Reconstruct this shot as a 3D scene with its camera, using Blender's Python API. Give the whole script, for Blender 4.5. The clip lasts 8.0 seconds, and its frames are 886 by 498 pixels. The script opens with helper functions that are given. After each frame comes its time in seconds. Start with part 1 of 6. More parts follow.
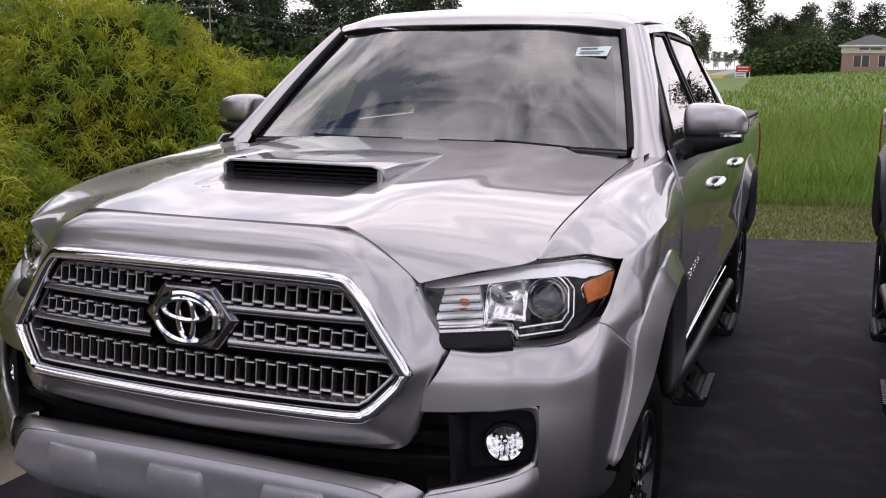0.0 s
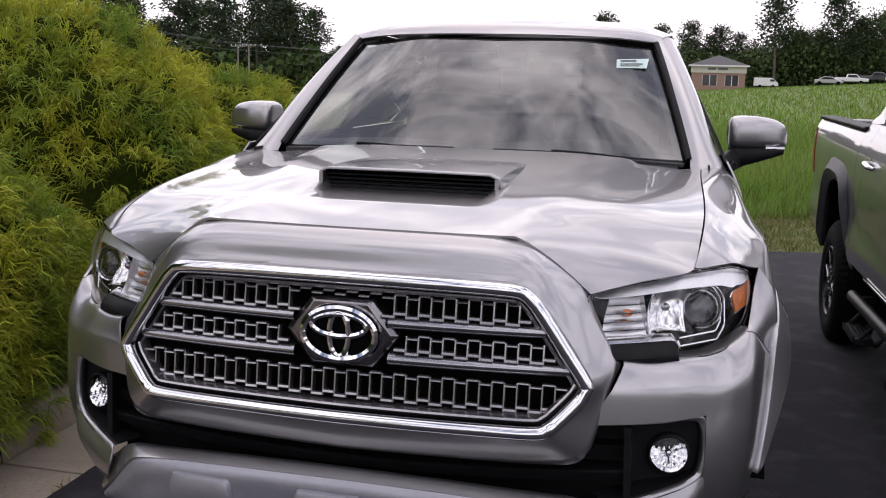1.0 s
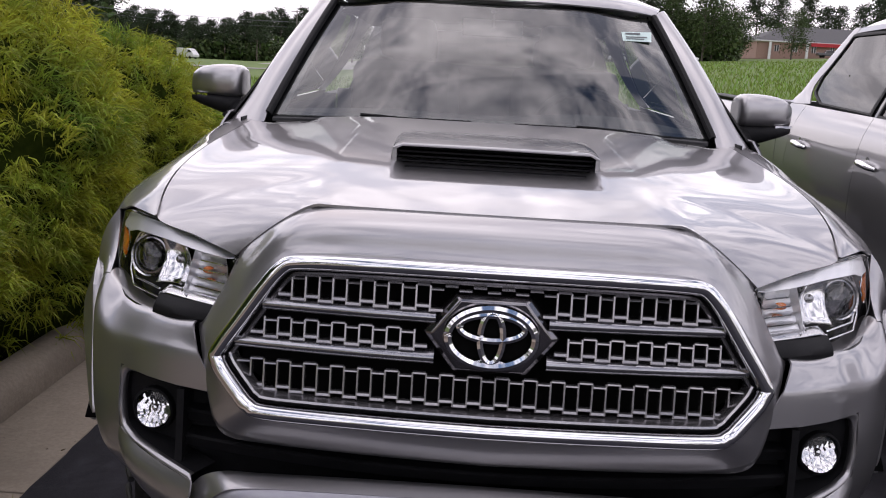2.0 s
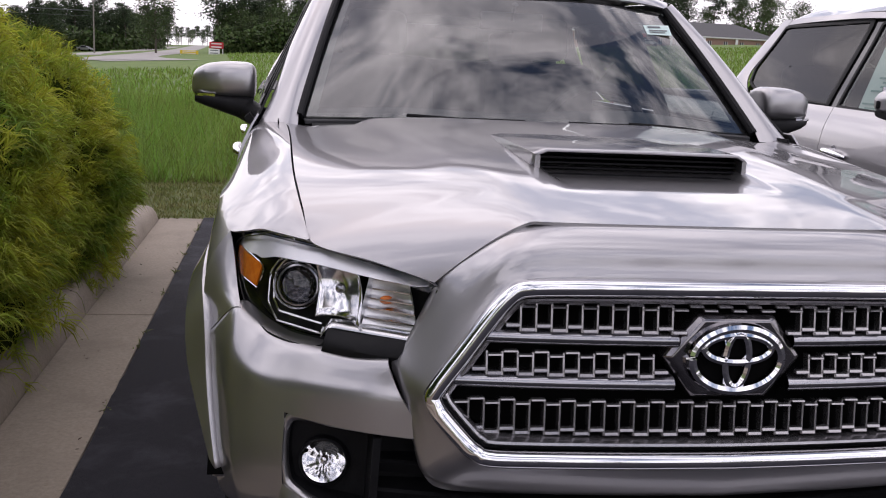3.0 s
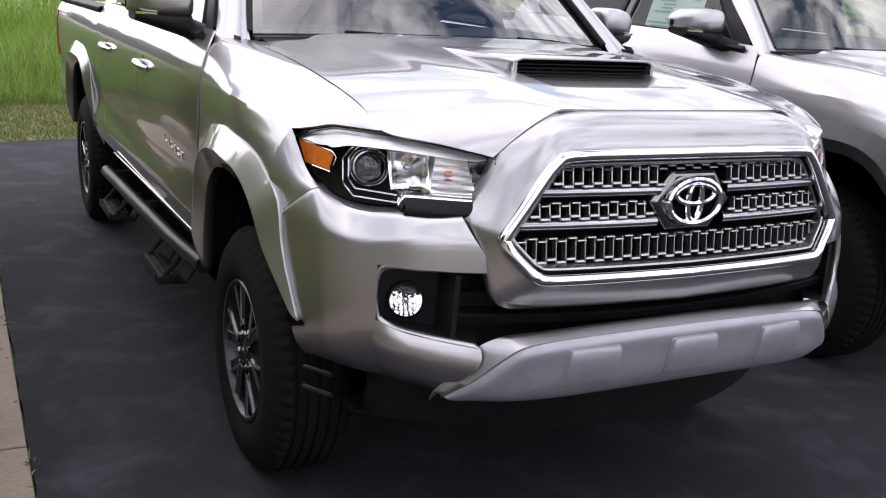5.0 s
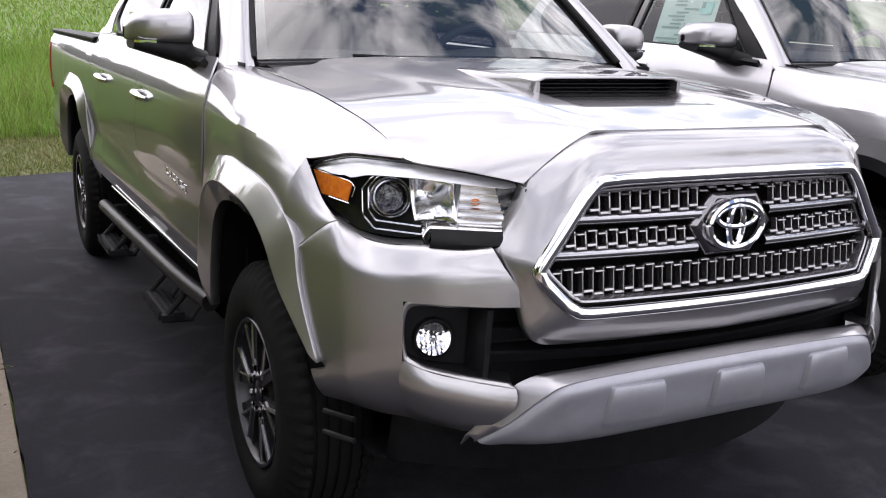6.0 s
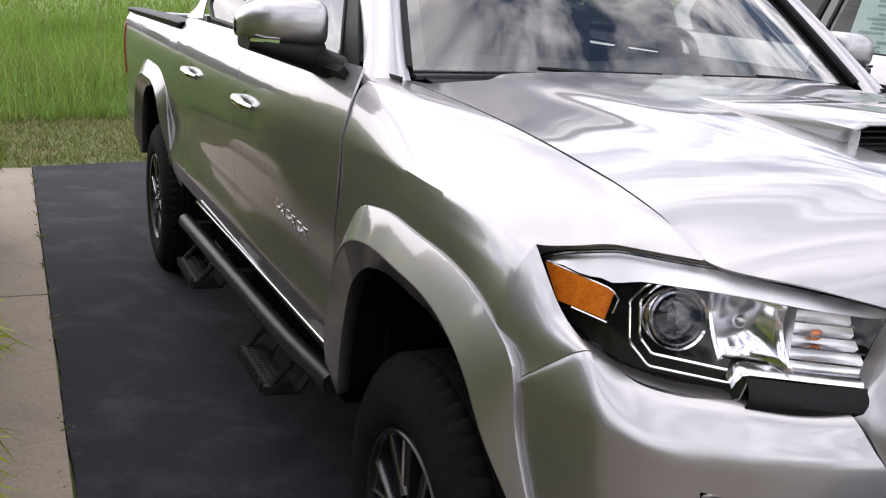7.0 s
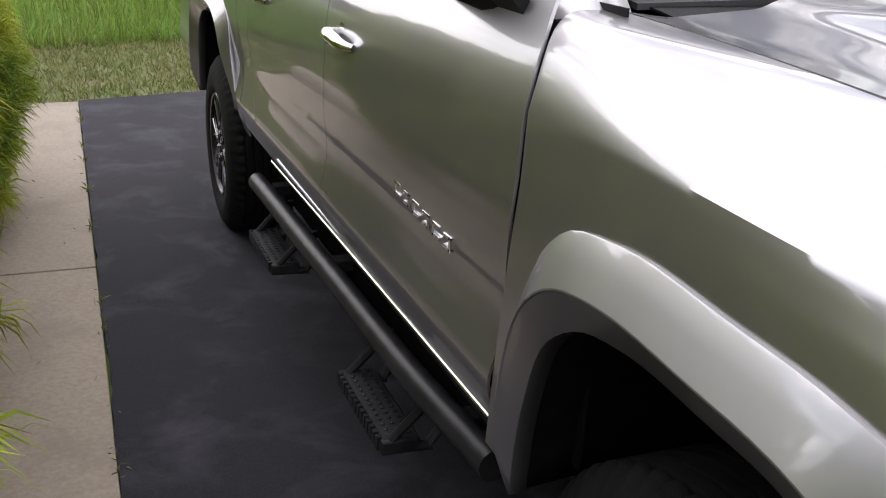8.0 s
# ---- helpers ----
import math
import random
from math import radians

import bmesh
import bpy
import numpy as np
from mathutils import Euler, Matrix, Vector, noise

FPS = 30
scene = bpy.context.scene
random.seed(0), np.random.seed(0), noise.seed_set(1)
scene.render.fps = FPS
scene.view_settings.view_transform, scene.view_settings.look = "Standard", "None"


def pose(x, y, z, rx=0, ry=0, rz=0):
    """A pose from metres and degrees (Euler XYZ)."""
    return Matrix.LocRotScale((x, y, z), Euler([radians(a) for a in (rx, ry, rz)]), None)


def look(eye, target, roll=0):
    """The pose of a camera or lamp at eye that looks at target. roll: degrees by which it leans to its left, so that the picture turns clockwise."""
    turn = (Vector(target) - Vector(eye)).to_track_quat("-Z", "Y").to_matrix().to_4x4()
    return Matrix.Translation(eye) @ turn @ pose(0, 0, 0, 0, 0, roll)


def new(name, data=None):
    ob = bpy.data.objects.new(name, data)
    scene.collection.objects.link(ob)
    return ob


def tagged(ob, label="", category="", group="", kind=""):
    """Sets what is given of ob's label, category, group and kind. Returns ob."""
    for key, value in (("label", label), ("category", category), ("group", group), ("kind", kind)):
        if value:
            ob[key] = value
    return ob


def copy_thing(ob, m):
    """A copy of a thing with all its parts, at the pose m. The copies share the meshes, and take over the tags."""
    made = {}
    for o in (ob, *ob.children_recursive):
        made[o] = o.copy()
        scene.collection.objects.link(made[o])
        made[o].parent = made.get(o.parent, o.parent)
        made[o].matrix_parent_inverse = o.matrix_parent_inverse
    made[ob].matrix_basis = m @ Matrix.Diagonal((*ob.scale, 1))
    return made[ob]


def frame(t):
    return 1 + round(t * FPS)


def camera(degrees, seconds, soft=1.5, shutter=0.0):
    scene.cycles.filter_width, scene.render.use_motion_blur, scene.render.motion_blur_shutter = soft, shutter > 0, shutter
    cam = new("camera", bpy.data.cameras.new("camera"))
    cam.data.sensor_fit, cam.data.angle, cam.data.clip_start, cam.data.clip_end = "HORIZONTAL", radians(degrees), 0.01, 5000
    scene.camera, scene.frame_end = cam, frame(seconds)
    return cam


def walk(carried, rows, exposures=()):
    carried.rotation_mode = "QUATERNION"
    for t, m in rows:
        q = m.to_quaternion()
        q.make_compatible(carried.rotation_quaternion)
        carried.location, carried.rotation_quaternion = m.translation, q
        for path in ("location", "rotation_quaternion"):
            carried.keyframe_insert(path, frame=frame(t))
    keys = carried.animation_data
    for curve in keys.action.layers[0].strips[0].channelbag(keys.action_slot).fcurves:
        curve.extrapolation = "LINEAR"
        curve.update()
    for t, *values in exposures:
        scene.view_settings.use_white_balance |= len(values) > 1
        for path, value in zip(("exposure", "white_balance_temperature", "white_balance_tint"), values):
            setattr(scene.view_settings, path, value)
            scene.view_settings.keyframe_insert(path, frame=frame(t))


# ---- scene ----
cam = camera(49.5, 8.0, soft=1.1)
PATH = [
    (0, (1.294, -1.693, 1.553), (0.56, 0.129, 1.176), 0.3),
    (0.5, (1.008, -1.795, 1.553), (0.375, 0.07, 1.201), 0.4),
    (1, (0.667, -1.838, 1.53), (0.201, 0.076, 1.182), 1.4),
    (1.2, (0.532, -1.836, 1.532), (0.111, 0.088, 1.189), 1.3),
    (2.3, (-0.263, -1.586, 1.489), (-0.193, 0.373, 1.087), 4.0),
    (2.5, (-0.405, -1.518, 1.485), (-0.27, 0.438, 1.092), 4.1),
    (3, (-0.757, -1.464, 1.484), (-0.438, 0.47, 1.088), 2.9),
    (3.5, (-1.092, -1.399, 1.459), (-0.626, 0.506, 1.069), 2.3),
    (4, (-1.376, -1.52, 1.461), (-0.702, 0.321, 1.065), 3.5),
    (4.5, (-1.561, -1.734, 1.466), (-0.775, 0.035, 0.963), 4.0),
    (4.7, (-1.588, -1.781, 1.468), (-0.741, -0.049, 0.934), 4.5),
    (5.8, (-1.625, -1.726, 1.467), (-0.697, -0.016, 1.004), 2.4),
    (6, (-1.611, -1.617, 1.452), (-0.711, 0.104, 0.974), 2.2),
    (6.5, (-1.567, -1.199, 1.473), (-0.758, 0.555, 0.952), 2.5),
    (7, (-1.59, -0.727, 1.475), (-0.784, 1.027, 0.955), 4.0),
    (7.5, (-1.532, -0.258, 1.455), (-0.697, 1.472, 0.898), 3.5),
    (8, (-1.498, 0.149, 1.421), (-0.809, 1.891, 0.719), 2.5),
]
walk(cam, [(t, look(eye, target, roll)) for t, eye, target, roll in PATH],
     [(0, .17, 6600, 20), (2.5, .10, 6500, 21), (3.6, .10, 6500, 21), (4, .26, 6500, 20), (4.5, .70, 6450, 20), (4.7, .76, 6450, 19), (5.8, .88, 6500, 16), (7, .78, 6550, 15), (7.5, .63, 6600, 14), (8, .96, 6600, 14)])

# ---- world, sun ----
def nodes_of(tree):
    tree.nodes.clear()
    def n(kind, **kw):
        nd = tree.nodes.new(kind)
        for k, v in kw.items():
            if k in nd.inputs:
                nd.inputs[k].default_value = v
            else:
                setattr(nd, k, v)
        return nd
    return n, tree.links.new


SUN_EL, SUN_AZ = 42.0, -15.0   # degrees; azimuth from +y towards +x


def make_world():
    w = bpy.data.worlds.new("sky")
    scene.world = w
    w.use_nodes = True
    n, link = nodes_of(w.node_tree)
    out, bg = n("ShaderNodeOutputWorld"), n("ShaderNodeBackground")
    sky = n("ShaderNodeTexSky", sky_type="NISHITA", sun_disc=False, sun_elevation=radians(SUN_EL), sun_rotation=radians(SUN_AZ))
    tc, sep = n("ShaderNodeTexCoord"), n("ShaderNodeSeparateXYZ")
    link(tc.outputs["Generated"], sep.inputs[0])
    # clouds lie on a flat layer: the direction is divided by its height
    zup = n("ShaderNodeMath", operation="MAXIMUM"); zup.inputs[1].default_value = 0.0
    link(sep.outputs["Z"], zup.inputs[0])
    add = n("ShaderNodeMath", operation="ADD"); add.inputs[1].default_value = 0.22
    link(zup.outputs[0], add.inputs[0])
    div = n("ShaderNodeVectorMath", operation="DIVIDE")
    comb = n("ShaderNodeCombineXYZ")
    for k in range(3):
        link(add.outputs[0], comb.inputs[k])
    link(tc.outputs["Generated"], div.inputs[0]); link(comb.outputs[0], div.inputs[1])
    big = n("ShaderNodeTexNoise", Scale=4.0, Detail=8.0, Roughness=0.58, Distortion=0.12)
    fine = n("ShaderNodeTexNoise", Scale=6.5, Detail=8.0, Roughness=0.6, Distortion=0.15)
    link(div.outputs[0], big.inputs["Vector"]); link(div.outputs[0], fine.inputs["Vector"])
    cover = n("ShaderNodeMapRange"); cover.inputs[1].default_value, cover.inputs[2].default_value = 0.41, 0.56
    link(big.outputs["Fac"], cover.inputs[0])
    shade = n("ShaderNodeValToRGB")
    shade.color_ramp.elements[0].position, shade.color_ramp.elements[0].color = 0.36, (0.80, 0.81, 0.86, 1)
    shade.color_ramp.elements[1].position, shade.color_ramp.elements[1].color = 0.68, (2.05, 2.03, 2.04, 1)
    link(fine.outputs["Fac"], shade.inputs[0])
    # haze to white towards the horizon
    haze = n("ShaderNodeMapRange"); haze.inputs[1].default_value, haze.inputs[2].default_value = 0.02, 0.30
    haze.inputs[3].default_value, haze.inputs[4].default_value = 1.0, 0.0
    link(zup.outputs[0], haze.inputs[0])
    blue = n("ShaderNodeVectorMath", operation="SCALE"); blue.inputs["Scale"].default_value = 0.085
    link(sky.outputs[0], blue.inputs[0])
    m1, m2 = n("ShaderNodeMix", data_type="RGBA"), n("ShaderNodeMix", data_type="RGBA")
    link(cover.outputs[0], m1.inputs["Factor"]); link(blue.outputs[0], m1.inputs[6]); link(shade.outputs[0], m1.inputs[7])
    link(haze.outputs[0], m2.inputs["Factor"]); link(m1.outputs[2], m2.inputs[6])
    m2.inputs[7].default_value = (1.08, 1.07, 1.10, 1)
    link(m2.outputs[2], bg.inputs[0]); bg.inputs[1].default_value = 1.15
    link(bg.outputs[0], out.inputs[0])


make_world()
sun = new("sun", bpy.data.lights.new("sun", "SUN"))
sun.data.energy, sun.data.angle, sun.data.color = 0.5, radians(90), (1.0, 0.96, 0.90)
sun.matrix_world = look((40 * math.sin(radians(SUN_AZ)), 40 * math.cos(radians(SUN_AZ)), 40 * math.tan(radians(SUN_EL))), (0, 0, 0))


# ---- materials ----
def material(name, colour, rough=0.5, metal=0.0, second=None, scale=8.0, bump=0.0, bump_scale=60.0, coat=0.0,
             spec=0.5, rough_var=0.0, island=0.0, transmission=0.0, detail=6.0, contrast=(0.35, 0.65), stains=None, translucent=0.0):
    m = bpy.data.materials.new(name)
    m.use_nodes = True
    n, link = nodes_of(m.node_tree)
    out, b = n("ShaderNodeOutputMaterial"), n("ShaderNodeBsdfPrincipled")
    link(b.outputs[0], out.inputs[0])
    b.inputs["Base Color"].default_value = (*colour, 1)
    b.inputs["Roughness"].default_value, b.inputs["Metallic"].default_value = rough, metal
    b.inputs["Specular IOR Level"].default_value = spec
    b.inputs["Coat Weight"].default_value, b.inputs["Coat Roughness"].default_value = coat, 0.03
    b.inputs["Transmission Weight"].default_value = transmission
    tc = n("ShaderNodeTexCoord")
    col = None
    if second:
        t = n("ShaderNodeTexNoise", Scale=scale, Detail=detail, Roughness=0.6)
        link(tc.outputs["Object"], t.inputs["Vector"])
        r = n("ShaderNodeMapRange"); r.inputs[1].default_value, r.inputs[2].default_value = contrast
        link(t.outputs["Fac"], r.inputs[0])
        mix = n("ShaderNodeMix", data_type="RGBA")
        mix.inputs[6].default_value, mix.inputs[7].default_value = (*colour, 1), (*second, 1)
        link(r.outputs[0], mix.inputs["Factor"])
        col = mix.outputs[2]
        if rough_var:
            rr = n("ShaderNodeMapRange"); rr.inputs[3].default_value, rr.inputs[4].default_value = rough - rough_var, rough + rough_var
            link(t.outputs["Fac"], rr.inputs[0]); link(rr.outputs[0], b.inputs["Roughness"])
    if stains:
        t2 = n("ShaderNodeTexNoise", Scale=stains[1], Detail=5.0, Roughness=0.65, Distortion=0.4)
        link(tc.outputs["Object"], t2.inputs["Vector"])
        r2 = n("ShaderNodeMapRange"); r2.inputs[1].default_value, r2.inputs[2].default_value = 0.48, 0.72
        r2.inputs[4].default_value = stains[2]
        link(t2.outputs["Fac"], r2.inputs[0])
        mx = n("ShaderNodeMix", data_type="RGBA")
        mx.inputs[7].default_value = (*stains[0], 1)
        if col: link(col, mx.inputs[6])
        else: mx.inputs[6].default_value = (*colour, 1)
        link(r2.outputs[0], mx.inputs["Factor"])
        col = mx.outputs[2]
    if island:
        g = n("ShaderNodeNewGeometry")
        hs = n("ShaderNodeHueSaturation")
        v = n("ShaderNodeMapRange"); v.inputs[3].default_value, v.inputs[4].default_value = 1 - island, 1 + island
        link(g.outputs["Random Per Island"], v.inputs[0]); link(v.outputs[0], hs.inputs["Value"])
        h = n("ShaderNodeMapRange"); h.inputs[3].default_value, h.inputs[4].default_value = 0.5 - island * 0.05, 0.5 + island * 0.05
        link(g.outputs["Random Per Island"], h.inputs[0]); link(h.outputs[0], hs.inputs["Hue"])
        if col: link(col, hs.inputs["Color"])
        else: hs.inputs["Color"].default_value = (*colour, 1)
        col = hs.outputs[0]
    if col:
        link(col, b.inputs["Base Color"])
    if translucent:   # thin leaves let light through
        tl, mx = n("ShaderNodeBsdfTranslucent"), n("ShaderNodeMixShader")
        mx.inputs[0].default_value = translucent
        if col: link(col, tl.inputs[0])
        else: tl.inputs[0].default_value = (*colour, 1)
        link(b.outputs[0], mx.inputs[1]); link(tl.outputs[0], mx.inputs[2]); link(mx.outputs[0], out.inputs[0])
    if bump:
        bt = n("ShaderNodeTexNoise", Scale=bump_scale, Detail=4.0, Roughness=0.6)
        link(tc.outputs["Object"], bt.inputs["Vector"])
        bp = n("ShaderNodeBump", Strength=bump, Distance=0.01)
        link(bt.outputs["Fac"], bp.inputs["Height"]); link(bp.outputs[0], b.inputs["Normal"])
    return m


def glass(name, tint, gloss_rough=0.0, mirror=0.04):
    """Thin glazing: what is behind it shows through its tint, and it mirrors more at a slant."""
    m = bpy.data.materials.new(name)
    m.use_nodes = True
    n, link = nodes_of(m.node_tree)
    out, mix, lw = n("ShaderNodeOutputMaterial"), n("ShaderNodeMixShader"), n("ShaderNodeLayerWeight", Blend=0.5)
    power, grow = n("ShaderNodeMath", operation="POWER"), n("ShaderNodeMapRange")
    power.inputs[1].default_value = 4.5
    grow.inputs[3].default_value, grow.inputs[4].default_value = mirror, 1.0
    tr, gl = n("ShaderNodeBsdfTransparent"), n("ShaderNodeBsdfGlossy", Roughness=gloss_rough)
    tr.inputs[0].default_value = (*tint, 1)
    link(lw.outputs["Facing"], power.inputs[0]); link(power.outputs[0], grow.inputs[0]); link(grow.outputs[0], mix.inputs[0])
    link(tr.outputs[0], mix.inputs[1]); link(gl.outputs[0], mix.inputs[2])
    link(mix.outputs[0], out.inputs[0])
    return m


def silver_paint(name, colour):
    m = material(name, colour, rough=0.45, metal=0.92, coat=1.0)
    n_, t = m.node_tree.nodes, m.node_tree.links
    b = next(x for x in n_ if x.type == "BSDF_PRINCIPLED")
    tc = next(x for x in n_ if x.type == "TEX_COORD")
    flake = n_.new("ShaderNodeTexNoise"); flake.inputs["Scale"].default_value = 5.0
    rr = n_.new("ShaderNodeMapRange"); rr.inputs[3].default_value, rr.inputs[4].default_value = 0.34, 0.40
    t.new(tc.outputs["Object"], flake.inputs["Vector"]); t.new(flake.outputs["Fac"], rr.inputs[0]); t.new(rr.outputs[0], b.inputs["Roughness"])
    b.inputs["Specular Tint"].default_value = (0.47, 0.47, 0.48, 1)   # flakes darken at a slant
    b.inputs["Coat IOR"].default_value = 1.64
    # faint dust and water spots
    dust = n_.new("ShaderNodeTexNoise"); dust.inputs["Scale"].default_value, dust.inputs["Detail"].default_value = 9.0, 8.0
    cr = n_.new("ShaderNodeMapRange"); cr.inputs[1].default_value, cr.inputs[2].default_value = 0.45, 0.75
    cr.inputs[3].default_value, cr.inputs[4].default_value = 0.02, 0.05
    t.new(tc.outputs["Object"], dust.inputs["Vector"]); t.new(dust.outputs["Fac"], cr.inputs[0]); t.new(cr.outputs[0], b.inputs["Coat Roughness"])
    return m


PAINT = silver_paint("silver_paint", (0.42, 0.41, 0.42))
SKID = material("satin_silver_plastic", (0.36, 0.36, 0.39), rough=0.36, metal=0.5, second=(0.33, 0.33, 0.37), scale=30, bump=0.05, bump_scale=400)
CHROME = material("chrome", (0.86, 0.86, 0.87), rough=0.05, metal=1.0, second=(0.78, 0.78, 0.8), scale=6, rough_var=0.03)
LAMP_SILVER = material("lamp_silver", (0.93, 0.93, 0.94), rough=0.16, metal=1.0, second=(0.88, 0.88, 0.9), scale=14, rough_var=0.05)
LAMP_SATIN = material("lamp_satin", (0.90, 0.90, 0.91), rough=0.38, metal=1.0, second=(0.86, 0.86, 0.88), scale=14)
DARK_CHROME = material("dark_chrome", (0.40, 0.40, 0.42), rough=0.16, metal=0.95, second=(0.33, 0.33, 0.35), scale=12)
PLATE = material("dark_plate", (0.27, 0.26, 0.27), rough=0.10, metal=0.95, second=(0.22, 0.21, 0.22), scale=12)
GRILLE_GREY = material("grille_grey", (0.44, 0.43, 0.44), rough=0.24, metal=0.9, second=(0.36, 0.35, 0.36), scale=20)
BLACK = material("black_plastic", (0.006, 0.006, 0.007), rough=0.5, spec=0.16, second=(0.010, 0.010, 0.011), scale=25, bump=0.15, bump_scale=500)
FLARE_BLACK = material("dark_flare_plastic", (0.035, 0.035, 0.037), rough=0.5, second=(0.045, 0.045, 0.047), scale=20, bump=0.2, bump_scale=500)
GLOSS_BLACK = material("gloss_black", (0.008, 0.008, 0.009), rough=0.12, second=(0.012, 0.012, 0.013), scale=10, coat=0.6)
POWDER = material("black_powder_coat", (0.007, 0.007, 0.008), rough=0.38, spec=0.22, second=(0.018, 0.018, 0.019), scale=18, bump=0.12, bump_scale=300)
RUBBER = material("tyre_rubber", (0.005, 0.005, 0.005), rough=0.8, spec=0.12, second=(0.009, 0.009, 0.0085), scale=14, bump=0.25, bump_scale=220)
RIM_DARK = material("rim_dark", (0.02, 0.02, 0.022), rough=0.25, metal=0.5, second=(0.03, 0.03, 0.033), scale=12)
RIM_SPOKE = material("rim_grey", (0.045, 0.045, 0.048), rough=0.22, metal=0.8, second=(0.06, 0.06, 0.065), scale=12)
RIM_BRIGHT = material("rim_machined", (0.5, 0.5, 0.52), rough=0.22, metal=0.95, second=(0.42, 0.42, 0.44), scale=40)
GLASS = glass("window_glass", (0.60, 0.64, 0.62), 0.0, 0.165)
SMOKE = glass("smoked_glass", (0.62, 0.66, 0.64), 0.0, 0.04)
TINT = glass("tinted_glass", (0.07, 0.07, 0.075), 0.0, 0.04)
LENS = glass("clear_lens", (0.95, 0.95, 0.95), 0.0, 0.04)
BULB = glass("projector_lens", (0.42, 0.43, 0.45), 0.0, 0.08)
MIRROR = material("mirror_glass", (0.8, 0.8, 0.82), rough=0.02, metal=1.0)
AMBER = material("amber_plastic", (0.75, 0.20, 0.012), rough=0.2, second=(0.6, 0.13, 0.008), scale=60, coat=0.5, bump=0.3, bump_scale=160)
RED = material("red_lens", (0.35, 0.01, 0.01), rough=0.15, second=(0.28, 0.01, 0.01), scale=40, coat=0.6)
SEAT = material("seat_fabric", (0.10, 0.10, 0.105), rough=0.9, second=(0.07, 0.07, 0.075), scale=40, bump=0.3, bump_scale=500)
DASH = material("dashboard_plastic", (0.045, 0.045, 0.048), rough=0.7, second=(0.055, 0.055, 0.058), scale=30, bump=0.2, bump_scale=600)
PAPER = material("paper", (0.66, 0.80, 0.76), rough=0.8, second=(0.60, 0.75, 0.71), scale=12)
SHEET_INK = material("sheet_ink", (0.22, 0.40, 0.36), rough=0.8, second=(0.30, 0.46, 0.42), scale=60)
LINER = material("roof_lining", (0.11, 0.11, 0.105), rough=0.95, second=(0.13, 0.13, 0.125), scale=60)
# near black without gloss: the wheel wells' deep shade is in this colour
DEAD_BLACK = material("dead_black", (0.004, 0.004, 0.004), rough=1.0, spec=0.0, second=(0.006, 0.006, 0.006), scale=20)
INK = material("ink", (0.10, 0.11, 0.12), rough=0.7, second=(0.16, 0.16, 0.17), scale=60)
ASPHALT = material("asphalt", (0.012, 0.0116, 0.0158), rough=0.85, spec=0.25, second=(0.022, 0.0213, 0.028), scale=140, bump=0.55, bump_scale=260,
                   stains=((0.058, 0.056, 0.069), 3.4, 0.7))
CONCRETE = material("concrete", (0.255, 0.208, 0.162), rough=0.85, second=(0.315, 0.265, 0.21), scale=60, bump=0.3, bump_scale=200,
                    stains=((0.20, 0.165, 0.13), 2.6, 0.8))


# ---- mesh helpers ----
def spline(pts, n):
    """n + 1 points along a smooth curve through pts."""
    p = np.array(pts, float)
    if len(p) == 2:
        return p[0] + np.linspace(0, 1, n + 1)[:, None] * (p[1] - p[0])
    s = np.concatenate([[0], np.cumsum(np.linalg.norm(np.diff(p, axis=0), axis=1) + 1e-9)])
    d = np.diff(p, axis=0) / np.diff(s)[:, None]
    m = np.zeros_like(p)
    w0, w1 = np.diff(s)[:-1, None], np.diff(s)[1:, None]
    m[1:-1] = (d[:-1] * w1 + d[1:] * w0) / (w0 + w1)
    m[0], m[-1] = 1.5 * d[0] - .5 * m[1], 1.5 * d[-1] - .5 * m[-2]
    q = np.linspace(0, s[-1], n + 1)
    i = np.clip(np.searchsorted(s, q, "right") - 1, 0, len(p) - 2)
    h = (s[i + 1] - s[i])[:, None]
    t = ((q - s[i]) / h[:, 0])[:, None]
    return ((2 * t**3 - 3 * t**2 + 1) * p[i] + (t**3 - 2 * t**2 + t) * h * m[i] + (3 * t**2 - 2 * t**3) * p[i + 1] + (t**3 - t**2) * h * m[i + 1])


def by_knots(pts, per):
    """Like spline, with the same number of steps between any two control points."""
    p = np.array(pts, float)
    m = np.gradient(p, axis=0)
    m[0], m[-1] = 1.5 * m[0] - .5 * m[1], 1.5 * m[-1] - .5 * m[-2]
    out = []
    for i in range(len(p) - 1):
        for t in np.linspace(0, 1, per, endpoint=False):
            out.append((2 * t**3 - 3 * t**2 + 1) * p[i] + (t**3 - 2 * t**2 + t) * .8 * m[i] + (3 * t**2 - 2 * t**3) * p[i + 1] + (t**3 - t**2) * .8 * m[i + 1])
    return np.array(out + [p[-1]])


def polyline(pts, n):
    """n + 1 points along straight pieces, at even steps."""
    p = np.array(pts, float)
    s = np.concatenate([[0], np.cumsum(np.linalg.norm(np.diff(p, axis=0), axis=1))])
    q = np.linspace(0, s[-1], n + 1)
    return np.stack([np.interp(q, s, p[:, k]) for k in range(p.shape[1])], 1)


